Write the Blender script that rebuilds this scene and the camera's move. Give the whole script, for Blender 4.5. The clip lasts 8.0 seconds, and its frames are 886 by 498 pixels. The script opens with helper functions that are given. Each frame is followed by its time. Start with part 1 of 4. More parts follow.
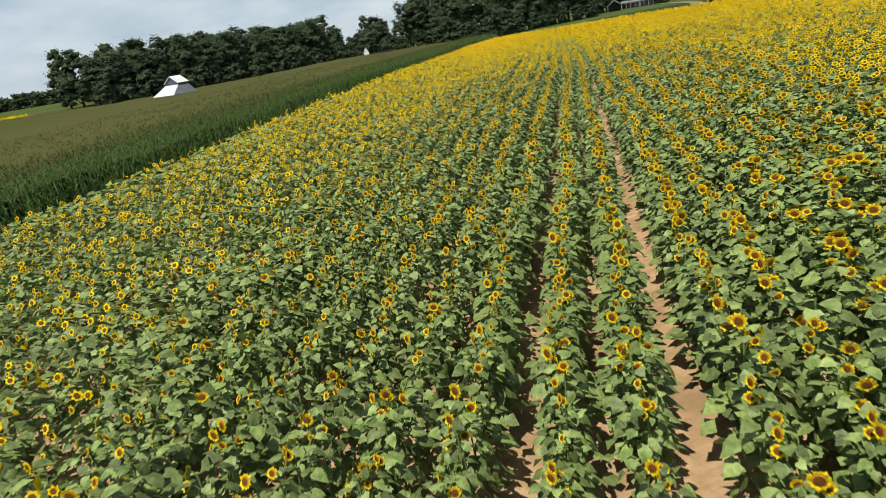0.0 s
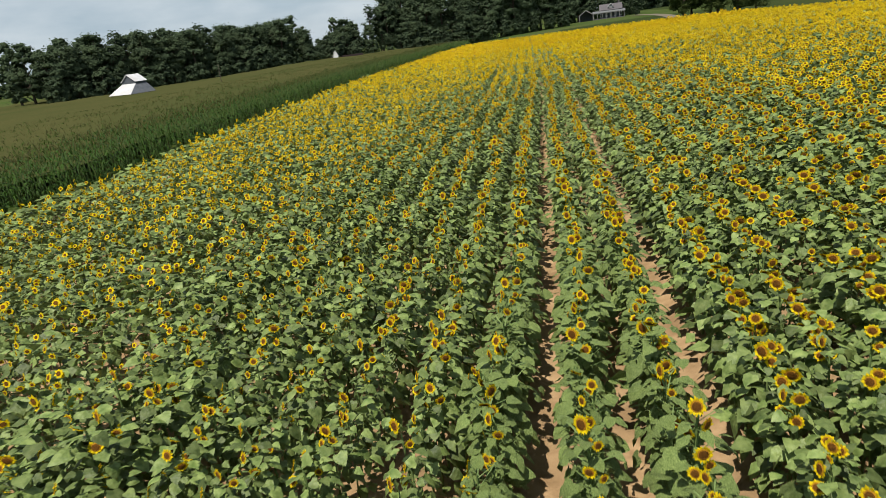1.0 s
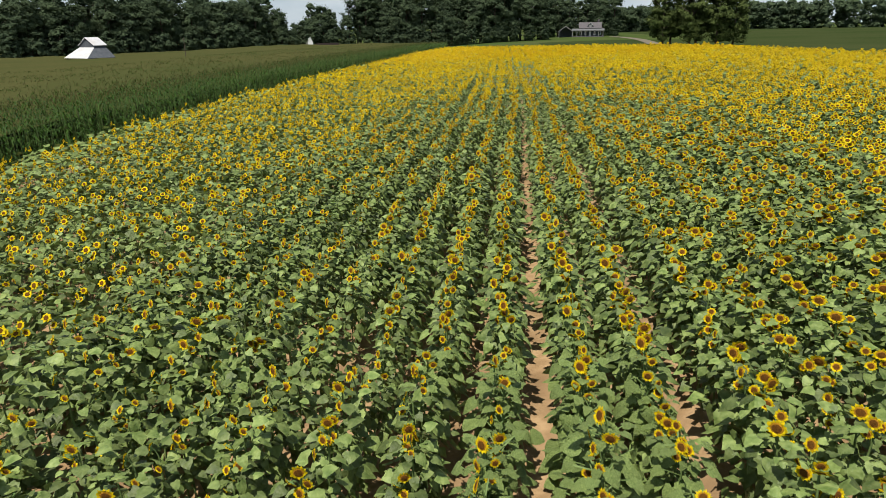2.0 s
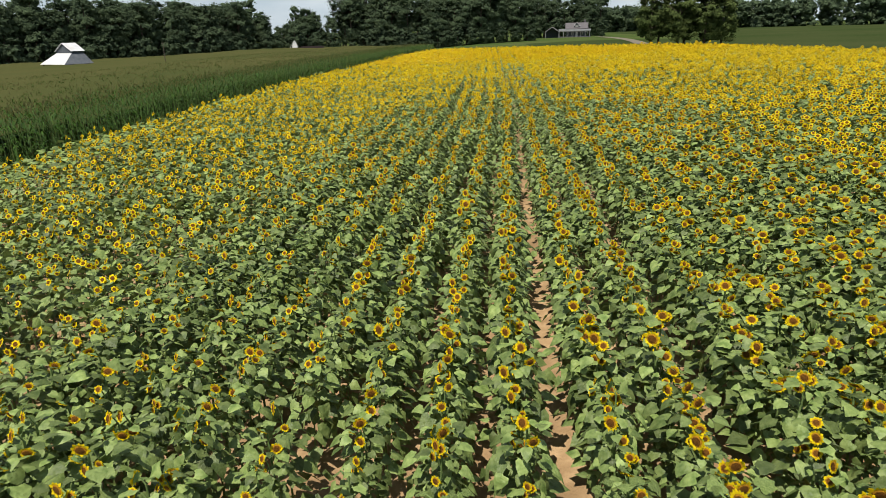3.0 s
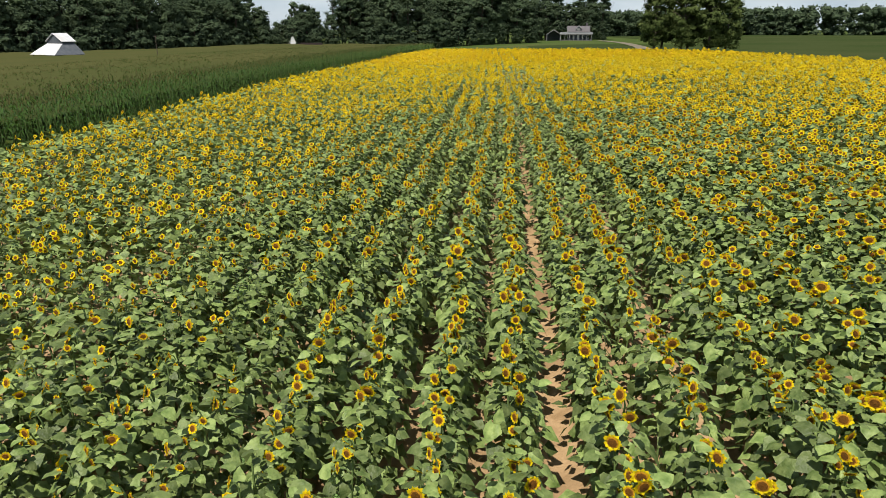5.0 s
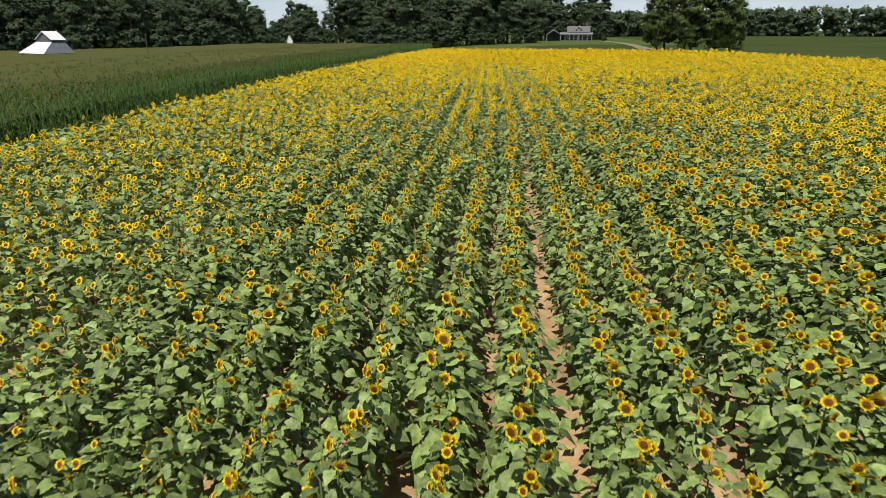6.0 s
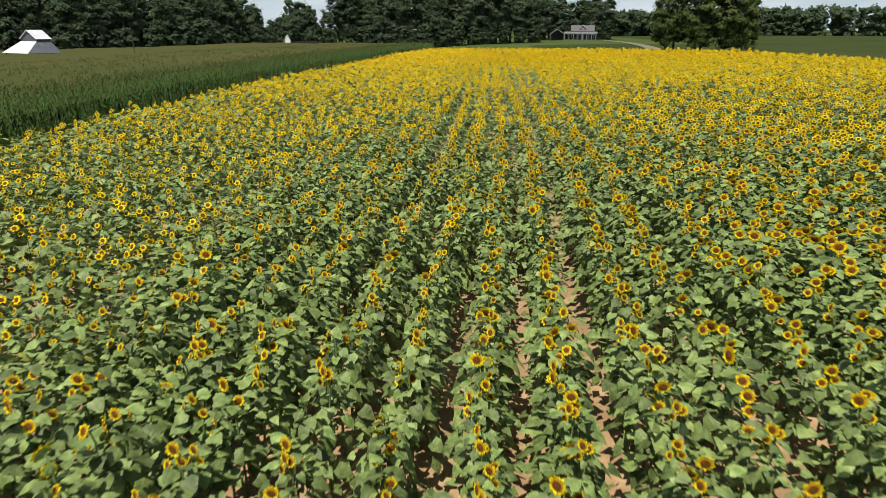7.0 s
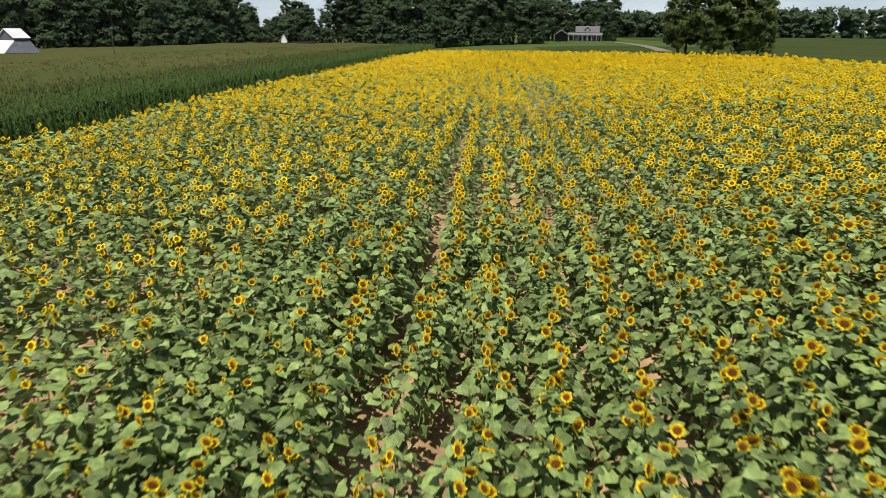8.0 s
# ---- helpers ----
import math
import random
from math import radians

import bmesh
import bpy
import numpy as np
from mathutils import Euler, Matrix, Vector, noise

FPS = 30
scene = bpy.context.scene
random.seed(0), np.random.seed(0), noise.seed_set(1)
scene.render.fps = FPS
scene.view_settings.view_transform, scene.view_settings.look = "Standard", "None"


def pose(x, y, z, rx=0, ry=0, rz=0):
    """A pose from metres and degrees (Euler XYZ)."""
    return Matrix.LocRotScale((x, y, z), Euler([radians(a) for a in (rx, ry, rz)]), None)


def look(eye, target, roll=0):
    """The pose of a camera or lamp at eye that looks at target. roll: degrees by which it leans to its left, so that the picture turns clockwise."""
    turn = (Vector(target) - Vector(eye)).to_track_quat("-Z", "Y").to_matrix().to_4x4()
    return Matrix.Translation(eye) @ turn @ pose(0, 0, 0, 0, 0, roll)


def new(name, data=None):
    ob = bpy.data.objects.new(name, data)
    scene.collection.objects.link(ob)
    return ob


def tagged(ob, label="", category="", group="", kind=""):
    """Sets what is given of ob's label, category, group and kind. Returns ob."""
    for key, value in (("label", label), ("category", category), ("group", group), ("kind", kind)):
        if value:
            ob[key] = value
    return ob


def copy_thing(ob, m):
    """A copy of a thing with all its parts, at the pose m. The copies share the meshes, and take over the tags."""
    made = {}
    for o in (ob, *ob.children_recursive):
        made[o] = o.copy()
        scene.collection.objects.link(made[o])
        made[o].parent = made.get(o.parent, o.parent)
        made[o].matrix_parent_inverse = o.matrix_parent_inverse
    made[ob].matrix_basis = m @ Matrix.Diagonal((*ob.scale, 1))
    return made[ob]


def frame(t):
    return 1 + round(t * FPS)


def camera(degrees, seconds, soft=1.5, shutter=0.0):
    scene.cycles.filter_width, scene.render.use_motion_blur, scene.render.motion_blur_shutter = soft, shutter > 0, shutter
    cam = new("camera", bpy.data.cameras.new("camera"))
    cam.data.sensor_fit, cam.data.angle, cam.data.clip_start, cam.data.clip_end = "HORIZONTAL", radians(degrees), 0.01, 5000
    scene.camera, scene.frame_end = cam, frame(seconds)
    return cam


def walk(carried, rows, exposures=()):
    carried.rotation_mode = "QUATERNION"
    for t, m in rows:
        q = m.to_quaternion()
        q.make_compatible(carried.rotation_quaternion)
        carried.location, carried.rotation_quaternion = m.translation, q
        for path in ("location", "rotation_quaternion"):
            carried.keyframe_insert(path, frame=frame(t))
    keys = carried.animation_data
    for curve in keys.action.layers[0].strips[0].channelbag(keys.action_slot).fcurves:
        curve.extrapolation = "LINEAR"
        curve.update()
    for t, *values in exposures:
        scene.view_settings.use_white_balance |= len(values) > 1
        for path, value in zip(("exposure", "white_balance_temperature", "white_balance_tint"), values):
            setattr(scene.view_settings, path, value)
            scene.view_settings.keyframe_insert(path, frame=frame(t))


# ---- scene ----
cam = camera(68.5, 8.0, soft=0.8, shutter=0.12)
EXPOSURE = 0.31
PATH = [
    (0, (-0.454, -0.312, 4.388), (-0.846, 1.543, 3.753), -9.3),
    (0.3, (-0.635, 1.024, 4.397), (-1.012, 2.886, 3.772), -10.2),
    (0.5, (-0.727, 1.875, 4.421), (-1.096, 3.738, 3.793), -11.0),
    (1, (-0.917, 3.825, 4.49), (-1.213, 5.698, 3.854), -7.5),
    (1.5, (-1.128, 5.531, 4.56), (-1.342, 7.413, 3.917), -2.8),
    (2, (-1.298, 7.033, 4.623), (-1.467, 8.919, 3.978), -0.8),
    (2.2, (-1.346, 7.486, 4.641), (-1.503, 9.373, 3.997), -0.5),
    (3.3, (-1.557, 10.232, 4.56), (-1.693, 12.122, 3.92), -1.8),
    (3.5, (-1.581, 10.633, 4.575), (-1.721, 12.522, 3.934), -2.0),
    (4, (-1.621, 11.336, 4.589), (-1.75, 13.226, 3.948), -0.9),
    (4.2, (-1.624, 11.548, 4.593), (-1.75, 13.437, 3.949), -0.6),
    (5.3, (-1.53, 12.941, 4.485), (-1.653, 14.832, 3.845), 0.2),
    (5.5, (-1.548, 13.492, 4.476), (-1.669, 15.383, 3.836), 0.2),
    (6, (-1.554, 15.369, 4.421), (-1.674, 17.26, 3.78), 0.3),
    (6.5, (-1.625, 17.842, 4.361), (-1.749, 19.732, 3.719), 0.3),
    (7, (-1.777, 20.914, 4.261), (-1.902, 22.804, 3.619), 0.3),
    (7.5, (-1.986, 24.399, 4.356), (-2.114, 26.29, 3.718), 0.2),
    (7.7, (-2.103, 25.861, 4.362), (-2.233, 27.751, 3.72), 0.4),
    (8, (-2.272, 28.182, 4.361), (-2.398, 30.072, 3.719), 0.6),
]
walk(cam, [(t, look(eye, target, roll)) for t, eye, target, roll in PATH], exposures=[(0, EXPOSURE), (0.6, EXPOSURE - 0.08), (1.2, EXPOSURE - 0.15), (2.0, EXPOSURE - 0.12), (3.3, EXPOSURE - 0.02), (8, EXPOSURE)])

# ---------------------------------------------------------------- world and sun
SUN_ELEVATION, SUN_AZIMUTH = radians(65), radians(-157)      # azimuth from +Y towards +X
world = bpy.data.worlds.new("summer_sky")
scene.world = world
world.use_nodes = True
wn, wl = world.node_tree.nodes, world.node_tree.links
wn.clear()
sky = wn.new("ShaderNodeTexSky")
sky.sky_type, sky.sun_disc = "NISHITA", False
sky.sun_elevation, sky.sun_rotation = SUN_ELEVATION, SUN_AZIMUTH
sky.air_density, sky.dust_density = 1.0, 0.5
coord = wn.new("ShaderNodeTexCoord")
stretch = wn.new("ShaderNodeMapping")
stretch.inputs["Scale"].default_value = (1.0, 1.0, 3.2)
puff = wn.new("ShaderNodeTexNoise")
puff.inputs["Scale"].default_value, puff.inputs["Detail"].default_value = 4.5, 7
puff.inputs["Roughness"].default_value = 0.55
ramp = wn.new("ShaderNodeValToRGB")
ramp.color_ramp.elements[0].position, ramp.color_ramp.elements[1].position = 0.42, 0.66
ramp.color_ramp.elements[0].color = (0.12, 0.12, 0.12, 1)
shade = wn.new("ShaderNodeTexNoise")
shade.inputs["Scale"].default_value, shade.inputs["Detail"].default_value = 7.0, 5
cloud_ramp = wn.new("ShaderNodeValToRGB")
cloud_ramp.color_ramp.elements[0].position, cloud_ramp.color_ramp.elements[1].position = 0.35, 0.65
cloud_ramp.color_ramp.elements[0].color = (6.4, 8.0, 9.4, 1)
cloud_ramp.color_ramp.elements[1].color = (9.4, 10.6, 11.6, 1)
blend = wn.new("ShaderNodeMix")
blend.data_type = "RGBA"
bg = wn.new("ShaderNodeBackground")
bg.inputs["Strength"].default_value = 0.06
wout = wn.new("ShaderNodeOutputWorld")
wl.new(coord.outputs["Generated"], stretch.inputs["Vector"])
wl.new(stretch.outputs["Vector"], puff.inputs["Vector"])
wl.new(stretch.outputs["Vector"], shade.inputs["Vector"])
wl.new(puff.outputs["Fac"], ramp.inputs["Fac"])
wl.new(shade.outputs["Fac"], cloud_ramp.inputs["Fac"])
up = wn.new("ShaderNodeSeparateXYZ")                       # haze and cloud close up towards the horizon
wl.new(coord.outputs["Generated"], up.inputs["Vector"])
haze = wn.new("ShaderNodeMapRange")
haze.inputs["From Min"].default_value, haze.inputs["From Max"].default_value = 0.06, 0.45
haze.inputs["To Min"].default_value, haze.inputs["To Max"].default_value = 0.85, 0.0
wl.new(up.outputs["Z"], haze.inputs["Value"])
cover = wn.new("ShaderNodeMath")
cover.operation = "MAXIMUM"
wl.new(ramp.outputs["Color"], cover.inputs[0])
wl.new(haze.outputs["Result"], cover.inputs[1])
wl.new(cover.outputs["Value"], blend.inputs["Factor"])
wl.new(sky.outputs["Color"], blend.inputs[6])
wl.new(cloud_ramp.outputs["Color"], blend.inputs[7])
wl.new(blend.outputs[2], bg.inputs["Color"])
wl.new(bg.outputs["Background"], wout.inputs["Surface"])

sun_data = bpy.data.lights.new("sun", "SUN")
sun_data.energy, sun_data.angle, sun_data.color = 5.0, radians(0.6), (1.0, 0.95, 0.87)
sun = new("sun", sun_data)
sun_way = Vector((math.sin(SUN_AZIMUTH) * math.cos(SUN_ELEVATION), math.cos(SUN_AZIMUTH) * math.cos(SUN_ELEVATION), math.sin(SUN_ELEVATION)))
sun.matrix_world = look(sun_way * 100, (0, 0, 0))


# ---------------------------------------------------------------- materials
def material(name, dark, light, rough=0.8, grain=8.0, bump=0.0, bump_scale=40.0, island=0.0, piece=0.0, translucent=0.0,
             spec=0.3, metal=0.0, stretch_by=(1, 1, 1), broad=None, broad_scale=0.4):
    """A surface that wavers between two colours in grain; broad: a third colour in large blotches; island, piece: how far single leaves or pieces differ in brightness."""
    m = bpy.data.materials.new(name)
    m.use_nodes = True
    n, l = m.node_tree.nodes, m.node_tree.links
    bsdf = n["Principled BSDF"]
    bsdf.inputs["Roughness"].default_value = rough
    bsdf.inputs["Metallic"].default_value = metal
    bsdf.inputs["Specular IOR Level"].default_value = spec
    tc = n.new("ShaderNodeTexCoord")
    mp = n.new("ShaderNodeMapping")
    mp.inputs["Scale"].default_value = stretch_by
    l.new(tc.outputs["Object"], mp.inputs["Vector"])
    tex = n.new("ShaderNodeTexNoise")
    tex.inputs["Scale"].default_value, tex.inputs["Detail"].default_value = grain, 6
    l.new(mp.outputs["Vector"], tex.inputs["Vector"])
    cr = n.new("ShaderNodeValToRGB")
    cr.color_ramp.elements[0].position, cr.color_ramp.elements[1].position = 0.32, 0.68
    cr.color_ramp.elements[0].color, cr.color_ramp.elements[1].color = (*dark, 1), (*light, 1)
    l.new(tex.outputs["Fac"], cr.inputs["Fac"])
    colour = cr.outputs["Color"]
    if broad:
        big = n.new("ShaderNodeTexNoise")
        big.inputs["Scale"].default_value, big.inputs["Detail"].default_value = broad_scale, 4
        l.new(mp.outputs["Vector"], big.inputs["Vector"])
        br = n.new("ShaderNodeValToRGB")
        br.color_ramp.elements[0].position, br.color_ramp.elements[1].position = 0.42, 0.66
        l.new(big.outputs["Fac"], br.inputs["Fac"])
        mx = n.new("ShaderNodeMix")
        mx.data_type = "RGBA"
        mx.inputs[7].default_value = (*broad, 1)
        l.new(br.outputs["Color"], mx.inputs["Factor"])
        l.new(colour, mx.inputs[6])
        colour = mx.outputs[2]
    for amount, node, socket in ((island, "ShaderNodeNewGeometry", "Random Per Island"), (piece, "ShaderNodeObjectInfo", "Random")):
        if amount:
            src = n.new(node)
            rng = n.new("ShaderNodeMapRange")
            rng.inputs["To Min"].default_value, rng.inputs["To Max"].default_value = 1 - amount, 1 + amount
            l.new(src.outputs[socket], rng.inputs["Value"])
            hs = n.new("ShaderNodeHueSaturation")
            l.new(rng.outputs["Result"], hs.inputs["Value"])
            l.new(colour, hs.inputs["Color"])
            colour = hs.outputs["Color"]
    l.new(colour, bsdf.inputs["Base Color"])
    if bump:
        bt = n.new("ShaderNodeTexNoise")
        bt.inputs["Scale"].default_value, bt.inputs["Detail"].default_value = bump_scale, 5
        l.new(mp.outputs["Vector"], bt.inputs["Vector"])
        bp = n.new("ShaderNodeBump")
        bp.inputs["Strength"].default_value, bp.inputs["Distance"].default_value = bump, 0.02
        l.new(bt.outputs["Fac"], bp.inputs["Height"])
        l.new(bp.outputs["Normal"], bsdf.inputs["Normal"])
    if translucent:
        tr = n.new("ShaderNodeBsdfTranslucent")
        l.new(colour, tr.inputs["Color"])
        ms = n.new("ShaderNodeMixShader")
        ms.inputs["Fac"].default_value = translucent
        l.new(bsdf.outputs["BSDF"], ms.inputs[1])
        l.new(tr.outputs["BSDF"], ms.inputs[2])
        l.new(ms.outputs["Shader"], n["Material Output"].inputs["Surface"])
    return m


LEAF = material("sunflower_leaf", (0.098, 0.150, 0.035), (0.250, 0.314, 0.098), rough=0.48, grain=11, island=0.52, piece=0.15, translucent=0.16, spec=0.3, bump=0.8, bump_scale=24)
STEM = material("sunflower_stem", (0.10, 0.155, 0.04), (0.16, 0.22, 0.07), rough=0.7, grain=14)
PETAL = material("sunflower_petal", (0.62, 0.443, 0.004), (0.72, 0.55, 0.012), rough=0.65, grain=30, island=0.2, translucent=0.22, spec=0.06)
DISC = material("sunflower_disc", (0.080, 0.033, 0.006), (0.185, 0.076, 0.012), rough=0.9, grain=220, bump=0.6, bump_scale=320, spec=0.1)
FLORET = material("sunflower_florets", (0.30, 0.14, 0.010), (0.46, 0.23, 0.014), rough=0.85, grain=200, bump=0.5, bump_scale=300, spec=0.1)
BRACT = material("sunflower_bract", (0.16, 0.27, 0.07), (0.25, 0.36, 0.12), rough=0.65, grain=20, island=0.15, translucent=0.15)
SOIL = material("red_clay_soil", (0.27, 0.172, 0.085), (0.42, 0.282, 0.15), rough=0.95, grain=5, bump=0.9, bump_scale=18, broad=(0.23, 0.148, 0.075), broad_scale=0.9, spec=0.12)
# soil beneath the corn: the crop's shade is put into this darker colour
SHADED_CORN_SOIL = material("shaded_field_soil", (0.11, 0.08, 0.05), (0.17, 0.125, 0.08), rough=0.95, grain=4, bump=0.7, bump_scale=16, spec=0.1)
CORN_LEAF = material("corn_leaf", (0.024, 0.060, 0.007), (0.047, 0.096, 0.014), rough=0.6, grain=6, island=0.25, translucent=0.25, spec=0.16)
CORN_BLADE = material("corn_top_leaf", (0.034, 0.060, 0.010), (0.055, 0.082, 0.019), rough=0.85, grain=4, island=0.15, translucent=0.3, spec=0.04)
CORN_STALK = material("corn_stalk", (0.10, 0.16, 0.045), (0.16, 0.20, 0.07), rough=0.7, grain=10)
TASSEL = material("corn_tassel", (0.145, 0.140, 0.055), (0.20, 0.185, 0.078), rough=0.95, grain=8, island=0.15, translucent=0.4, spec=0.03)
CORN_TOP = material("corn_canopy", (0.052, 0.054, 0.019), (0.076, 0.074, 0.028), rough=1.0, grain=3.5, bump=0.5, bump_scale=4.0, broad=(0.050, 0.058, 0.020), broad_scale=0.05, spec=0.0)
GRASS = material("meadow_grass", (0.038, 0.066, 0.016), (0.062, 0.088, 0.026), rough=1.0, grain=0.9, bump=0.8, bump_scale=6, broad=(0.07, 0.082, 0.029), broad_scale=0.03, spec=0.0)
BEANS = material("soybean_crop", (0.026, 0.040, 0.012), (0.038, 0.054, 0.018), rough=1.0, grain=0.7, bump=0.8, bump_scale=4, broad=(0.044, 0.054, 0.020), broad_scale=0.02, spec=0.0)
GRAVEL = material("pale_gravel", (0.12, 0.10, 0.066), (0.17, 0.145, 0.098), rough=0.95, grain=3, bump=0.5, bump_scale=20)
# leaf green of the woods, with some distance haze put into its blue
CROWN = material("hazed_tree_leaves", (0.064, 0.092, 0.054), (0.094, 0.128, 0.066), rough=0.95, grain=0.25, island=0.12, translucent=0.40, spec=0.02)
PINE = material("pine_needles", (0.052, 0.078, 0.046), (0.076, 0.104, 0.054), rough=0.95, grain=0.25, island=0.12, translucent=0.34, spec=0.02)
OAK = material("grove_leaves", (0.080, 0.110, 0.034), (0.128, 0.162, 0.054), rough=0.9, grain=0.3, island=0.22, translucent=0.42, spec=0.03)
BARK = material("tree_bark", (0.06, 0.045, 0.032), (0.12, 0.09, 0.065), rough=0.95, grain=3, bump=0.8, bump_scale=8, stretch_by=(1, 1, 0.25))
TIN = material("white_tin_roof", (0.46, 0.46, 0.47), (0.60, 0.60, 0.60), rough=0.5, grain=1.3, spec=0.3, broad=(0.50, 0.485, 0.465), broad_scale=0.5)
GREY_TIN = material("grey_tin", (0.07, 0.078, 0.09), (0.11, 0.118, 0.13), rough=0.8, grain=1.5, spec=0.12, stretch_by=(1, 1, 0.3))
DARK_WOOD = material("dark_red_boards", (0.014, 0.011, 0.011), (0.022, 0.015, 0.015), rough=0.95, grain=4, stretch_by=(1, 1, 0.2), spec=0.05)
SIDING = material("blue_grey_siding", (0.06, 0.07, 0.08), (0.09, 0.10, 0.11), rough=0.8, grain=2, stretch_by=(0.2, 0.2, 3))
SHINGLE = material("brown_grey_shingles", (0.095, 0.088, 0.092), (0.135, 0.125, 0.128), rough=0.95, grain=5, bump=0.5, bump_scale=10, spec=0.05)
PORCH_TIN = material("pale_porch_roof", (0.11, 0.115, 0.115), (0.16, 0.165, 0.165), rough=0.8, grain=2, spec=0.1)
WHITE = material("white_paint", (0.72, 0.72, 0.70), (0.82, 0.82, 0.80), rough=0.5, grain=3)
# white paint with the dimness of the porch's shade put into its colour
SHADED_WHITE = material("shaded_white_paint", (0.20, 0.20, 0.195), (0.28, 0.28, 0.27), rough=0.7, grain=3, spec=0.1)
GLASS = material("dark_window_glass", (0.02, 0.025, 0.03), (0.035, 0.04, 0.05), rough=0.08, grain=1, spec=0.6)
POLE_WOOD = material("creosoted_pole", (0.07, 0.052, 0.04), (0.13, 0.10, 0.08), rough=0.9, grain=3, stretch_by=(1, 1, 0.1))


# ---------------------------------------------------------------- the lie of the land
SLOPE = 0.0323
ROW = 0.775                       # 30 inch rows, along Y
ROW_LINE = [(-40, -1.4), (5, -1.06), (9, -0.98), (14, -0.74), (19, -0.67), (24, -0.59), (28, -0.46), (33, -0.35), (37, -0.15), (45, -0.08), (65, 0.0), (141, 0.2)]     # y, x of one furrow
LEFT_EDGE = [(-40, -18.4), (0, -18.4), (40, -18.8), (60, -18.8), (80, -17.7), (100, -16.6), (120, -15.2), (141, -12.5), (300, -24)]     # y, x of the border to the corn
RIGHT_EDGE = [(-40, 34.0), (40, 32.0), (64, 30.0), (75, 29.0), (88, 27.0), (95, 25.0), (108, 18.5), (128, 1.5), (141, -12.5)]


def edge(line, y):
    return np.interp(y, [p[0] for p in line], [p[1] for p in line])


def smooth(a, b, v):
    s = np.clip((np.asarray(v, float) - a) / (b - a), 0, 1)
    return s * s * (3 - 2 * s)


def height(x, y):
    """The ground's height: the field leans down to the corn, and the land drops beyond its crest."""
    x, y = np.asarray(x, float), np.asarray(y, float)
    out_right = x - edge(RIGHT_EDGE, np.clip(y, -40, 95))
    out_far = y - np.interp(x, (-12.5, 1.5, 18.5, 25), (141, 128, 108, 95))
    away = np.maximum(np.where(x > -30, out_right, -99), np.where(y > 80, out_far * smooth(-90, -25, x), -99))
    gone = smooth(0.5, 40, away)
    near = np.clip(SLOPE * x, -3.0, 2.0)
    far = np.interp(x, (-90, -30, -5, 35, 60, 160, 400), (-2.9, -3.2, -1.7, -0.5, -0.5, 1.2, 2.2))
    return near * (1 - gone) + far * gone


def waver(x, y, seed, scale):
    """Cheap smooth noise from -1 to 1 on arrays."""
    r = np.random.RandomState(seed)
    out = 0
    for _ in range(5):
        a, f, p = r.uniform(0, 6.283), r.uniform(0.6, 1.7) / scale, r.uniform(0, 6.283)
        out = out + np.sin((x * math.cos(a) + y * math.sin(a)) * f * 6.283 + p)
    return out / 3.2


def mesh_of(name, verts, faces, mats, which=None, shaded=True):
    """A mesh from arrays: verts (n, 3), triangles or quads (m, 3 or 4), materials, and each face's material."""
    verts, faces = np.asarray(verts, np.float32), np.asarray(faces, np.int32)
    me = bpy.data.meshes.new(name)
    k = faces.shape[1]
    me.vertices.add(len(verts))
    me.vertices.foreach_set("co", verts.ravel())
    me.loops.add(faces.size)
    me.loops.foreach_set("vertex_index", faces.ravel())
    me.polygons.add(len(faces))
    me.polygons.foreach_set("loop_start", np.arange(len(faces), dtype=np.int32) * k)
    for m in mats:
        me.materials.append(m)
    if which is not None:
        me.polygons.foreach_set("material_index", np.asarray(which, np.int32))
    me.polygons.foreach_set("use_smooth", np.full(len(faces), shaded))
    me.update(calc_edges=True)
    me.validate()
    return me


def part(name, bm, mat, parent, label=""):
    """Links a bmesh as one mesh object under a thing or a part."""
    me = bpy.data.meshes.new(name)
    bm.to_mesh(me)
    bm.free()
    me.materials.append(mat)
    ob = new(name, me)
    ob.parent = parent
    return tagged(ob, label)


def spaced(core_lo, core_hi, step, reach, grow=1.13):
    """Coordinates: even steps in the core, growing ones to both sides."""
    mid = list(np.arange(core_lo, core_hi + step / 2, step))
    s, v, hi = max(step, 0.5), mid[-1], []
    while v < reach:
        s *= grow
        v += s
        hi.append(v)
    s, v, lo = max(step, 0.5), mid[0], []
    while v > -reach:
        s *= grow
        v -= s
        lo.append(v)
    return np.array(lo[::-1] + mid + hi)


# the ground: one sheet to the horizon, with furrows in the sunflower field
gx, gy = spaced(-26, 34, ROW / 4, 3500), spaced(-14, 144, 4.0, 3500)
X, Y = np.meshgrid(gx, gy)
Z = height(X, Y)
inside = (X > edge(LEFT_EDGE, Y) - 0.3) & (X < edge(RIGHT_EDGE, Y) + 0.6) & (Y < 141) & (Y > -40)
Z = Z + inside * (-0.045 * np.cos((X - edge(ROW_LINE, Y)) * 2 * math.pi / ROW) + 0.02 * waver(X, Y, 3, 1.3) + 0.012 * waver(X, Y, 4, 0.5))
ny, nx = X.shape
idx = np.arange(nx * ny).reshape(ny, nx)
quads = np.stack([idx[:-1, :-1], idx[:-1, 1:], idx[1:, 1:], idx[1:, :-1]], -1).reshape(-1, 4)
cx, cy = ((X[:-1, :-1] + X[1:, 1:]) / 2).ravel(), ((Y[:-1, :-1] + Y[1:, 1:]) / 2).ravel()
zone = np.full(len(cx), 1)                                       # meadow
zone[(cx > 12) & (cy > -200) & (cy < 520)] = 2                   # beans
zone[(cy > 250) & (cx < 75) & (cx > -60)] = 1                    # lawn about the house
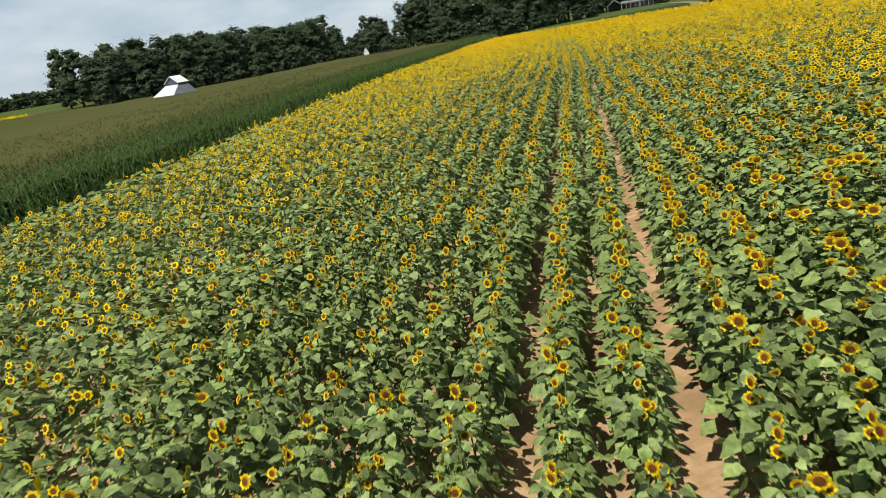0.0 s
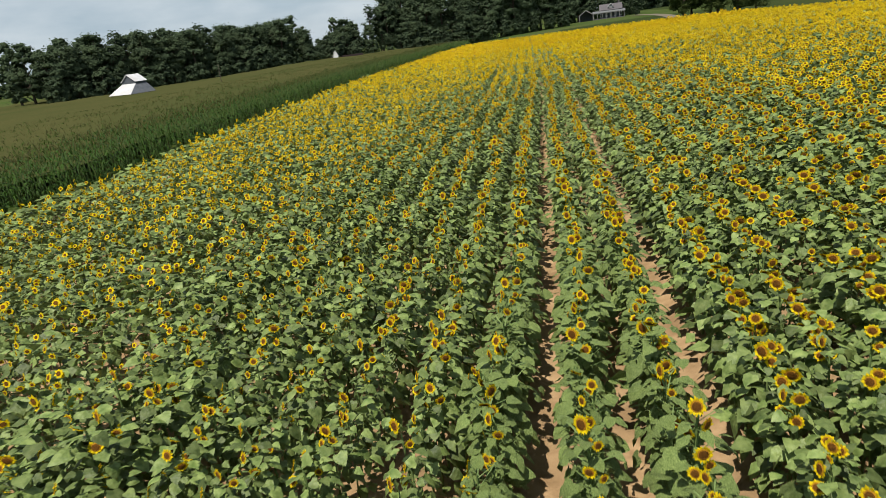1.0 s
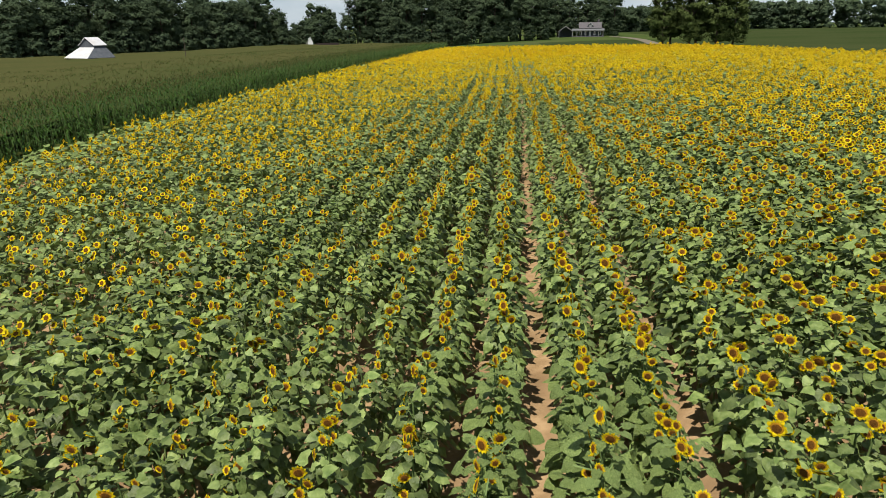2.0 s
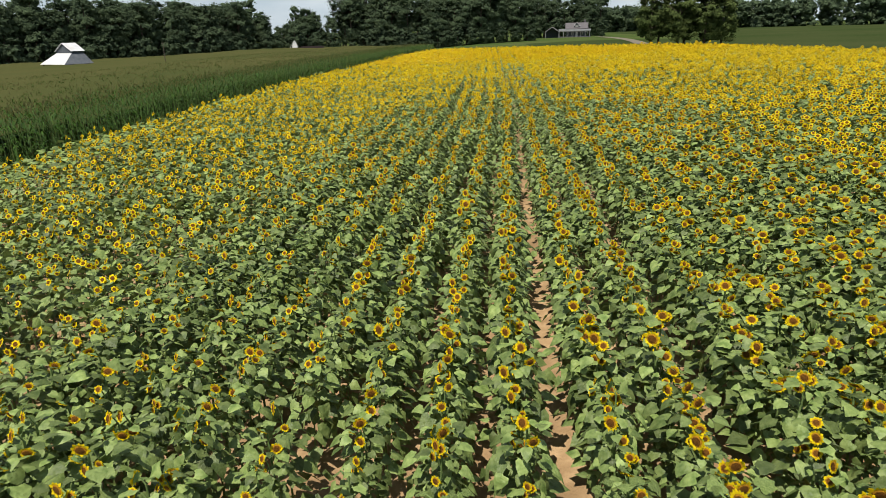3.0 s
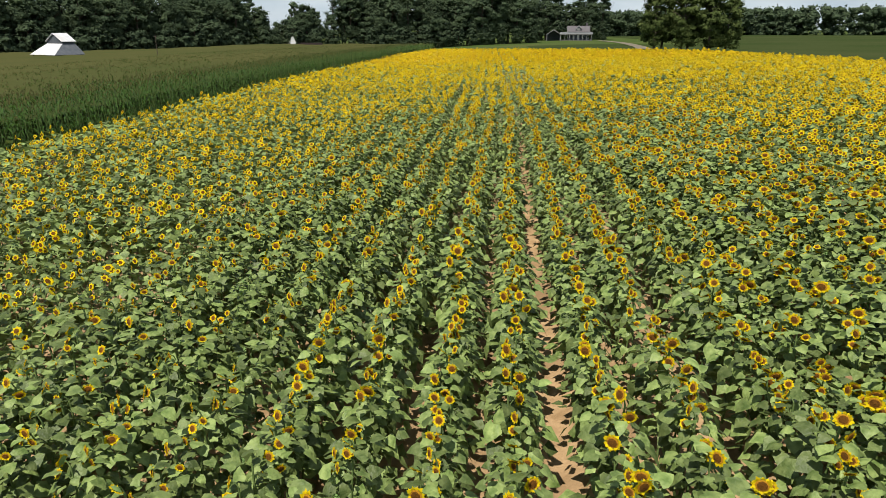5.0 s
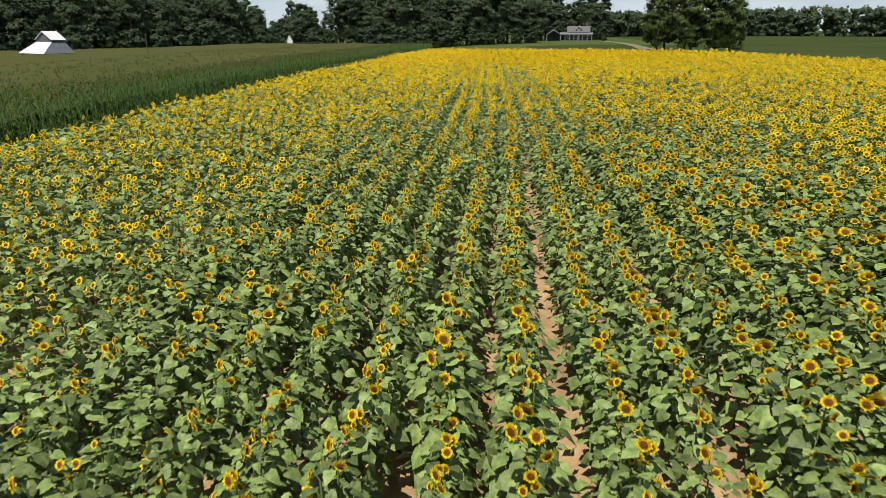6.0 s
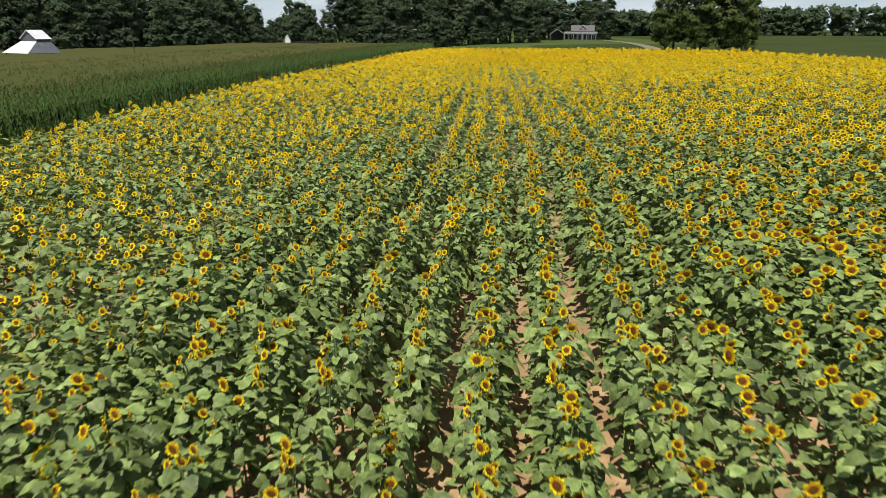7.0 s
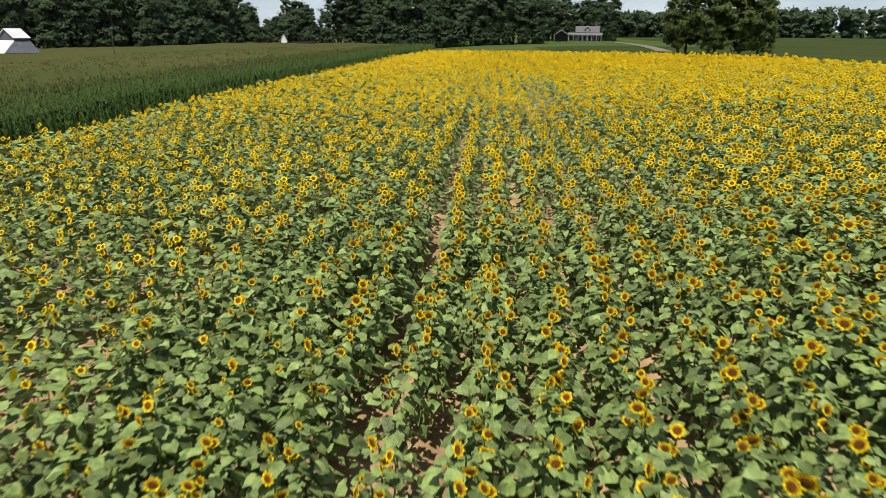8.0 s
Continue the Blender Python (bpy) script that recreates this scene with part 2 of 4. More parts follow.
# ground under the corn, in the soil colour darkened for shade
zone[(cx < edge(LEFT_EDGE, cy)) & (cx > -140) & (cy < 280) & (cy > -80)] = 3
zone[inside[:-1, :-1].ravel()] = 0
ground = new("ground", mesh_of("ground", np.stack([X, Y, Z], -1).reshape(-1, 3), quads, [SOIL, GRASS, BEANS, SHADED_CORN_SOIL], zone))
tagged(ground, "bare reddish clay soil in furrows, with green fields beyond", "ground", kind="structure")


# ---------------------------------------------------------------- sunflowers
def rot(rx=0.0, ry=0.0, rz=0.0):
    return np.array(Euler((rx, ry, rz)).to_matrix())


def leaf_shape(bend, cup, wide, mid, side, seed=0):
    """A heart-shaped blade, 1 long, along +Y: points along the midrib and along each margin. It droops to its tip, its margins hang and waver a little."""
    r = random.Random(seed)
    drop = lambda t: -bend * max(t, 0) ** 1.8
    v = [(0, t, drop(t)) for t in mid]
    n, k = len(mid), len(side)
    for s in (-1, 1):
        v += [(s * w * wide * r.uniform(0.88, 1.12), t + r.uniform(-0.03, 0.03), drop(t) + 0.16 * w - cup * w * w + r.uniform(-0.09, 0.09)) for w, t in side]
    f = []
    for b, flip in ((n, True), (n + k, False)):
        m, e = 0, 0
        tris = []
        while m < n - 1 or e < k - 1:
            if m < n - 1 and (e == k - 1 or mid[m + 1] < side[e + 1][1]):
                tris.append((m, b + e, m + 1))
                m += 1
            else:
                tris.append((m, b + e, b + e + 1))
                e += 1
        f += [t[::-1] if flip else t for t in tris]
    return np.array(v, float), np.array(f)


BENDS = ((0.42, 0.55, 1.0), (0.62, 0.75, 1.06), (0.30, 0.40, 0.96), (0.80, 0.60, 0.94))
LEAVES = [leaf_shape(*b, (0.0, 0.26, 0.52, 0.78, 1.0), ((0.26, -0.15), (0.48, -0.06), (0.57, 0.22), (0.47, 0.50), (0.27, 0.78)), 3 + i) for i, b in enumerate(BENDS)]
ROUND_LEAVES = [leaf_shape(*b, (0.0, 0.48, 1.0), ((0.38, -0.14), (0.57, 0.18), (0.40, 0.62)), 13 + i) for i, b in enumerate(BENDS)]
BROAD_LEAVES = [leaf_shape(*b, (0.0, 0.5, 1.0), ((0.44, -0.06), (0.54, 0.36)), 23 + i) for i, b in enumerate(BENDS)]
PLAIN_LEAF = leaf_shape(0.5, 0.6, 1.0, (-0.06, 0.5, 1.0), ((0.52, 0.30),), 31)
FAR_LEAF = (np.array([(0, -0.05, 0), (-0.48, 0.34, -0.06), (0.48, 0.34, -0.06), (0, 1.0, -0.35)]), np.array([(0, 2, 1), (1, 2, 3)]))


def tube(points, radii, sides=5):
    """A tapering stem along a line of points."""
    v, f = [], []
    for i, (p, r) in enumerate(zip(points, radii)):
        ahead = Vector(points[min(i + 1, len(points) - 1)]) - Vector(points[max(i - 1, 0)])
        q = ahead.to_track_quat("Z", "Y").to_matrix()
        v += [tuple(Vector(p) + q @ Vector((r * math.cos(a), r * math.sin(a), 0))) for a in [6.2832 * k / sides for k in range(sides)]]
        if i:
            for k in range(sides):
                a, b = (i - 1) * sides + k, (i - 1) * sides + (k + 1) % sides
                f += [(a, b, b + sides), (a, b + sides, a + sides)]
    return np.array(v), np.array(f)


def petals_shape(seed, count=17, inner=0.58, outer=0.98):
    """Two rings of pointed ray petals about +Z, the outer ring wide open and the inner one cupped."""
    r = random.Random(seed)
    v, f = [], []
    for ring, (n, reach, lift) in enumerate(((count, outer, 0.02), (count - 2, outer * 0.9, 0.16))):
        for k in range(n):
            a = 6.2832 * (k + 0.5 * ring + r.uniform(-0.25, 0.25)) / n
            reach_k, up = reach * r.uniform(0.86, 1.08), lift + r.uniform(-0.12, 0.12)
            c, s = math.cos(a), math.sin(a)
            w = 0.145 * (17 / count) * r.uniform(0.8, 1.2)
            at = len(v)
            for rad, side, z in ((inner * 0.85, 0, 0.03), (inner + 0.3 * (reach_k - inner), -w, 0.05 + up * 0.4), (inner + 0.3 * (reach_k - inner), w, 0.05 + up * 0.4), (reach_k, r.uniform(-0.04, 0.04), up)):
                v.append((rad * c - side * s, rad * s + side * c, z))
            f += [(at, at + 2, at + 1), (at + 1, at + 2, at + 3)]
    return np.array(v), np.array(f)


def disc_shape(n=10):
    """A shallow domed disc about +Z: faces of the brown eye, then those of the ring of florets."""
    v = [(0, 0, 0.10)]
    for rad, z in ((0.46, 0.13), (0.61, 0.06)):
        v += [(rad * math.cos(6.2832 * k / n), rad * math.sin(6.2832 * k / n), z) for k in range(n)]
    f = [(0, 1 + k, 1 + (k + 1) % n) for k in range(n)]
    for k in range(n):
        a, b = 1 + k, 1 + (k + 1) % n
        f += [(a, a + n, b), (b, a + n, b + n)]
    return np.array(v), np.array(f), [0] * n + [1] * (2 * n)


def bract_shape(n=9):
    """The green back of the head: a cup and its pointed bracts."""
    v = [(0, 0, -0.30)]
    v += [(0.56 * math.cos(6.2832 * k / n), 0.56 * math.sin(6.2832 * k / n), 0.0) for k in range(n)]
    f = [(0, 1 + (k + 1) % n, 1 + k) for k in range(n)]
    for k in range(n):
        a = 6.2832 * (k + 0.5) / n
        v.append((0.80 * math.cos(a), 0.80 * math.sin(a), -0.06))
        f.append((1 + k, 1 + (k + 1) % n, len(v) - 1))
    return np.array(v), np.array(f)


PETALS = [petals_shape(s) for s in range(4)]
DISC_V, DISC_F, DISC_M = disc_shape()
BRACT_V, BRACT_F = bract_shape()
BULK_PETALS = [petals_shape(10 + s, 12) for s in range(4)]
BULK_DISC, BULK_BRACT = disc_shape(8), bract_shape(5)
MATS = [LEAF, STEM, PETAL, DISC, FLORET, BRACT]


def bloom(r, foot, up, spread, grow=1.0):
    """A head on its neck above a point of the stem: where it sits, which way it looks, its size and the line of its neck."""
    face = math.radians(r.gauss(-29, 21) + spread)              # the way it looks, from -Y towards -X
    rise = math.radians(r.gauss(9, 12) if r.random() > 0.10 else r.uniform(-50, -25))
    out = Vector((math.sin(face) * math.cos(rise), -math.cos(face) * math.cos(rise), math.sin(rise)))
    size = r.triangular(0.054, 0.076, 0.066) * grow * (1.0 if not spread else 0.80)
    foot = Vector(foot)
    hub = foot + Vector((out.x * 0.05 + math.sin(math.radians(spread)) * 0.12, out.y * 0.05, up + 0.02 * out.z))
    neck = [tuple(foot), tuple(foot.lerp(hub, 0.4) + Vector((0, 0, up * 0.45))), tuple(hub - out * size * 0.25)]
    z_axis = np.array(out)
    x_axis = np.cross((0, 0, 1), z_axis)
    x_axis /= np.linalg.norm(x_axis)
    return dict(hub=np.array(hub), hm=np.stack([x_axis, np.cross(z_axis, x_axis), z_axis], 1), size=size, petals=r.randrange(4), neck=neck)


def plant_plan(seed, head=True, grow=1.0):
    """Where the stem, the leaves and the heads of one plant stand; its height is about 1."""
    r = random.Random(seed)
    lean = (r.uniform(-0.06, 0.06), r.uniform(-0.06, 0.06))
    top = r.uniform(0.90, 1.02)
    stem = [(0, 0, -0.05), (lean[0] * 0.4, lean[1] * 0.4, 0.45), (lean[0], lean[1], top)]
    heads = [bloom(r, stem[-1], r.uniform(0.05, 0.095), 0, grow)]
    sides = ((1,), (-1,), (-1, 1), (1, -1), (1, -1), (1,))[seed % 6] if head else ()
    sides = (1, -1) if seed >= 500 and head else sides
    for side in sides:
        u = r.uniform(0.80, 0.93)
        heads.append(bloom(r, (lean[0] * u, lean[1] * u, top * u), r.uniform(0.07, 0.13), side * r.uniform(5, 28), grow))
    leaves = []
    n, turn = r.randint(40, 44), r.uniform(0, 6.28)
    for k in range(n):
        u = np.clip((k + r.uniform(-0.3, 0.3)) / (n - 1), 0, 1) ** 0.75
        z = 0.14 + u * (top - 0.17)
        turn += 2.4 + r.uniform(-0.3, 0.3)
        reach = (0.235 - 0.112 * u) * r.uniform(0.4, 1.2)
        size_l = (0.088 + 0.030 * math.sin(min(1, u * 1.1 + 0.08) * 3.0) - 0.018 * u) * r.uniform(0.6, 1.35)
        pitch = math.radians(r.gauss(-15, 19) + 26 * max(0, u - 0.72) / 0.28 - 8 * (1 - u))
        base = np.array((lean[0] * u, lean[1] * u, z))
        q = rot(rz=turn)
        end = base + q @ np.array((0, reach, reach * r.uniform(0.25, 0.8)))
        m = q @ rot(rx=pitch) @ rot(ry=math.radians(r.gauss(0, 17)))
        leaves.append((r.randrange(4), m, end, size_l, base))
    return dict(stem=stem, leaves=leaves, head=head, heads=heads)


def stem_shape(p, stalks=True):
    v, f = tube(p["stem"], [0.012, 0.010, 0.007], 4)
    vs, fs, at = [v], [f], len(v)
    if p["head"]:
        for h in p["heads"]:
            v, f = tube(h["neck"], [0.006, 0.005, 0.010], 3)
            vs.append(v)
            fs.append(f + at)
            at += len(v)
    for _, m, end, size, base in p["leaves"] if stalks else ():                  # leaf stalks
        if end[2] < 0.6:
            continue
        side = m @ np.array((0.005, 0, 0))
        vs.append(np.array([base - side, base + side, end + side, end - side]))
        fs.append(np.array([(0, 1, 2), (0, 2, 3)]) + at)
        at += 4
    return np.concatenate(vs), np.concatenate(fs)


def bud_shape():
    """A closed green bud with a few pointed bracts."""
    n, v, f = 7, [(0, 0, -0.3)], []
    v += [(0.5 * math.cos(6.2832 * k / n), 0.5 * math.sin(6.2832 * k / n), 0.0) for k in range(n)]
    v.append((0, 0, 0.22))
    f += [(0, 1 + (k + 1) % n, 1 + k) for k in range(n)] + [(n + 1, 1 + k, 1 + (k + 1) % n) for k in range(n)]
    for k in range(n):
        a = 6.2832 * (k + 0.5) / n
        v.append((0.85 * math.cos(a), 0.85 * math.sin(a), 0.28))
        f.append((1 + k, 1 + (k + 1) % n, len(v) - 1))
    return np.array(v), np.array(f)


BUD_V, BUD_F = bud_shape()


def joined(pieces):
    """One shape of (verts, faces, material numbers) pieces."""
    at, vs, fs, ms = 0, [], [], []
    for v, f, m in pieces:
        vs.append(v)
        fs.append(f + at)
        ms.append(np.full(len(f), m) if np.isscalar(m) else np.asarray(m))
        at += len(v)
    return np.concatenate(vs), np.concatenate(fs), np.concatenate(ms)


def full_plant(p):
    pieces = [(*stem_shape(p, False), 1)]
    for kind, m, end, size, _ in p["leaves"]:
        v, f = ROUND_LEAVES[kind] if end[2] > 0.74 else BROAD_LEAVES[kind] if end[2] > 0.50 else FAR_LEAF
        pieces.append((v * size * (1 if end[2] > 0.50 else 1.2) @ m.T + end, f, 0))
    for h in p["heads"]:
        at = lambda v, s=1.0: (v * h["size"] * s) @ h["hm"].T + h["hub"]
        if p["head"]:
            petals = BULK_PETALS[h["petals"]]
            pieces += [(at(petals[0]), petals[1], 2), (at(BULK_DISC[0]), BULK_DISC[1], np.array(BULK_DISC[2]) + 3), (at(BULK_BRACT[0]), BULK_BRACT[1], 5)]
        else:
            pieces.append((at(BUD_V, 0.5), BUD_F, 5))
    return joined(pieces)


def simple_plant(seed, head, leaves, shape, points, fill, far=False, grow=1.0):
    """The same plant with fewer, plainer and slightly larger leaves."""
    p = plant_plan(seed, head, grow)
    r = random.Random(seed)
    pieces = []
    s = p["stem"]
    pieces.append((np.array([(-0.012, 0, 0), (0.012, 0, 0), s[-1], (0, 0.012, 0)]), np.array([(0, 1, 2), (1, 3, 2)]), 1))
    upper = sorted(p["leaves"], key=lambda q: -q[2][2])[: int(leaves * (1.5 if far else 2.2))]
    for _, m, end, size, _ in sorted(r.sample(upper, min(leaves, len(upper))), key=lambda q: q[2][2]):
        pieces.append((shape[0] * size * fill @ m.T + end * np.array((1, 1, 0.86 if points < 4 else 0.90 if far else 0.94)), shape[1], 0))
    for h in p["heads"] if head else ():
        at = lambda v: (v * h["size"] * (1.30 if points < 4 else 1.07 if far else 0.88)) @ h["hm"].T + h["hub"]
        n = points
        wheel = np.array([(rad * math.cos(3.1416 * k / n), rad * math.sin(3.1416 * k / n), 0.05) for k in range(2 * n) for rad in ((1.06, 0.72)[k % 2] * (0.9 + 0.2 * ((k * 7 + seed * 3) % 5) / 4),)])
        m = 4 if far else 6
        eye = np.array([((0.58 if far else 0.55) * math.cos(6.2832 * k / m), (0.58 if far else 0.55) * math.sin(6.2832 * k / m), 0.12) for k in range(m)])
        pieces.append((at(wheel), np.array([(0, k, k + 1) for k in range(1, 2 * n - 1)]), 2))
        pieces.append((at(eye), np.array([(0, k, k + 1) for k in range(1, m - 1)]), 4 if points < 4 else 3))
    return joined(pieces)


# where the plants stand: along the rows, with gaps, a few thin strips and one failed patch
spots = np.random.RandomState(11)
row_n = np.arange(-36, 52)
px_, py_ = [], []
OPEN_FURROWS = {0: 0.105, -1: 0.08, 1: 0.02, 2: 0.095, -2: 0.04, -3: 0.02}      # by how much the plants stand back from furrows that stayed open
for k in row_n:
    y = np.arange(-14.0, 141, 0.25)
    y = y + spots.uniform(-0.07, 0.07, len(y))
    stray = 0.045 + 0.06 * smooth(20, 34, y) + 0.09 * smooth(34, 60, y)
    stray = stray * (0.55 + 0.45 * smooth(*((46, 62) if k in (-5, -4) else (26, 40)), y) if -9 < k < 3 else 1)
    x = edge(ROW_LINE, y) + (k + 0.5) * ROW + spots.normal(0, 1, len(y)) * stray + 0.03 * waver(y, y * 0 + k * 3.1, 19, 6.0) + 0.012 * np.sin(y * 0.7 + k)
    x = x + OPEN_FURROWS.get(k, 0) - OPEN_FURROWS.get(k + 1, 0) - {-1: 0.07, 0: 0.09}.get(k, 0)
    if k in (-5, -4):                                      # a furrow that opens further down the field
        x = x + (2 * k + 9) * 0.065 * smooth(24, 32, y) * (1 - smooth(52, 66, y))
    px_.append(x)
    py_.append(y)
PX, PY = np.concatenate(px_), np.concatenate(py_)
patch = np.exp(-((PX - 0.5) / 1.0) ** 4 - ((PY - 65) / 8.0) ** 4)
strip = np.exp(-((PX + 4.8) / 0.7) ** 2) * smooth(16, 26, PY) * (1 - smooth(50, 62, PY))
luck = spots.uniform(0, 1, len(PX))
keep = (PX > edge(LEFT_EDGE, PY) + 0.25 + 0.25 * waver(PY, PY * 0, 41, 3.0)) & (PX < edge(RIGHT_EDGE, PY)) & (luck > 0.04 + 0.30 * patch)
keep &= (abs(PX) < 5 + PY) | (spots.uniform(0, 1, len(PX)) < 0.85)
PX, PY, patch, strip = PX[keep], PY[keep], patch[keep], strip[keep]
TALL = (1.19 + 0.07 * waver(PX, PY, 21, 7.0) + 0.06 * waver(PX, PY, 22, 2.2) + 0.05 * waver(PX, PY, 27, 0.9) + spots.normal(0, 0.085, len(PX))) * (1 - 0.30 * patch)
rich = 0.97 + 0.18 * waver(PX, PY, 23, 9.0) + 0.22 * waver(PX, PY, 24, 2.5) + 0.20 * waver(PX, PY, 28, 1.0) + 0.12 * smooth(-4, 7, PX)  - 0.8 * smooth(-5, -0.5, edge(LEFT_EDGE, PY) - PX) + 0.22 * smooth(9, 30, PY) + 0.28 * smooth(30, 60, PY) - 0.6 * strip - 0.8 * patch
HEAD = spots.uniform(0, 1, len(PX)) < np.clip(rich, 0.04, 0.97)
TURN_BY = spots.normal(0, 0.30, len(PX))
PZ = height(PX, PY) + 0.02
GIRTH = 1.26 + 0.08 * waver(PX, PY, 25, 5.0) + spots.normal(0, 0.05, len(PX)) - 0.25 * np.exp(-((PX + 1.2) / 3.6) ** 4)
hand_picked = (PX > -2.0) & (PX < 0.3) & (PY > 6.0) & (PY < 14.0)         # the stretch that is built plant by plant
near = (PX > -6.6) & (PX < 6.9) & (PY > 3) & (PY < 41) & (abs(PX + 0.3) < 3.2 + 0.42 * PY) & ~hand_picked
middle = (PX > -16) & (PX < 17) & (PY > 3) & (PY < 58) & ~near & ~hand_picked
remote = (abs(PX) > 5 + PY) | (PY > 84)
distant = ~near & ~middle & ~hand_picked & ~remote
BLOOMED = np.clip(0.32 + 0.38 * smooth(-11, 2, PX) + 0.25 * smooth(30, 90, PY) + spots.normal(0, 0.22, len(PX)), 0, 0.999)      # how far the heads have opened


def crop(name, where, with_head, without, label):
    """All the plants of a stretch as one mesh, from a few kinds of plant with heads and a few without."""
    vs, fs, ms, at = [], [], [], 0
    kind = spots.randint(0, 1000, len(PX))
    for has, kinds in ((True, with_head), (False, without)):
        for n, (v, f, m) in enumerate(kinds):
            here = np.nonzero(where & (HEAD == has) & ((BLOOMED * len(kinds)).astype(int) == n if has else kind % len(kinds) == n))[0]
            if not len(here):
                continue
            c, s = np.cos(TURN_BY[here]), np.sin(TURN_BY[here])
            size = TALL[here][:, None]
            q = np.stack([c[:, None] * v[:, 0] - s[:, None] * v[:, 1], s[:, None] * v[:, 0] + c[:, None] * v[:, 1], np.broadcast_to(v[:, 2], (len(here), len(v)))], -1) * size[..., None]
            q[..., :2] *= GIRTH[here][:, None, None]
            q += np.stack([PX[here], PY[here], PZ[here]], -1)[:, None, :]
            vs.append(q.reshape(-1, 3))
            fs.append((f[None] + (at + np.arange(len(here)) * len(v))[:, None, None]).reshape(-1, 3))
            ms.append(np.tile(m, len(here)))
            at += len(here) * len(v)
    ob = new(name, mesh_of(name, np.concatenate(vs), np.concatenate(fs), MATS, np.concatenate(ms)))
    return tagged(ob, label, "sunflowers", kind="stuff")


def open_by(s, n):
    """Size of the heads of the s-th of n kinds of plant, from hardly open to full."""
    return 0.70 + 0.32 * s / (n - 1)


crop("sunflower_crop", near, [full_plant(plant_plan(100 + s, True, open_by(s, 16))) for s in range(16)], [full_plant(plant_plan(200 + s, False)) for s in range(8)],
     "rows of blooming sunflowers with broad green leaves")
crop("sunflower_crop", middle, [simple_plant(300 + s, True, 16, PLAIN_LEAF, 7, 1.28, False, open_by(s, 14)) for s in range(14)], [simple_plant(400 + s, False, 18, PLAIN_LEAF, 7, 1.28) for s in range(8)],
     "dense rows of yellow sunflowers further down the field")
crop("sunflower_crop", distant, [simple_plant(500 + s, True, 9, FAR_LEAF, 4, 2.2, True, open_by(s, 12)) for s in range(12)], [simple_plant(600 + s, False, 11, FAR_LEAF, 4, 2.2, True) for s in range(6)],
     "yellow sunflowers with broad leaves across the field")
crop("sunflower_crop", remote & ~near & ~middle & ~hand_picked, [simple_plant(700 + s, True, 4, FAR_LEAF, 3, 2.6, True, open_by(s, 12)) for s in range(12)], [simple_plant(800 + s, False, 5, FAR_LEAF, 3, 2.6, True) for s in range(6)],
     "yellow mass of sunflower heads at the field's far end")

# the nearest plants, one by one
leaf_meshes = [mesh_of("leaf", v, f, [LEAF]) for v, f in LEAVES]
petal_meshes = [mesh_of("petal_ring", v, f, [PETAL]) for v, f in PETALS]
disc_mesh = mesh_of("disc", DISC_V, DISC_F, [DISC, FLORET], DISC_M)
bract_mesh = mesh_of("calyx", BRACT_V, BRACT_F, [BRACT])
bud_mesh = mesh_of("bud", BUD_V, BUD_F, [BRACT])


def placed(m, at, size):
    return Matrix.Translation(at) @ Matrix([list(map(float, row)) for row in m]).to_4x4() @ Matrix.Diagonal((size, size, size, 1))


def sunflower(p):
    """One plant: stem, leaves and a flower head with its petals, disc and bracts."""
    root = new("sunflower")
    stem = new("stem", mesh_of("stem", *stem_shape(p), [STEM]))
    stem.parent = root
    for kind, m, end, size, _ in p["leaves"]:
        leaf = new("leaf", leaf_meshes[kind])
        leaf.parent = root
        leaf.matrix_basis = placed(m, end, size)
    for h in p["heads"]:
        if p["head"]:
            eye = new("flower_head", disc_mesh)
            for name, me in (("petal_ring", petal_meshes[h["petals"]]), ("calyx", bract_mesh)):
                new(name, me).parent = eye
            tagged(eye, "brown disc ringed by yellow petals")
        else:
            eye = new("bud", bud_mesh)
        eye.parent = root
        eye.matrix_basis = placed(h["hm"], h["hub"], h["size"] * (1.0 if p["head"] else 0.5))
    return tagged(root, "sunflower with a yellow head and broad green leaves in reddish soil" if p["head"] else "leafy green sunflower still in bud in reddish soil",
                  "sunflower", "sunflowers in rows")


models = {True: [sunflower(plant_plan(100 + s, True, 0.70 + 0.32 * s / 13)) for s in range(14)], False: [sunflower(plant_plan(200 + s, False)) for s in range(8)]}
first = {True: 0, False: 0}
for i in np.nonzero(hand_picked)[0]:
    has = bool(HEAD[i])
    n = first[has]
    first[has] += 1
    kinds = models[has]
    m = pose(float(PX[i]), float(PY[i]), float(PZ[i]), 0, 0, math.degrees(float(TURN_BY[i])))
    if n < len(kinds):
        kinds[n].matrix_basis = m
        plant = kinds[n]
    else:
        plant = copy_thing(kinds[(n * 5) % len(kinds)], m)
    plant.scale = (float(TALL[i] * GIRTH[i]),) * 2 + (float(TALL[i]),)


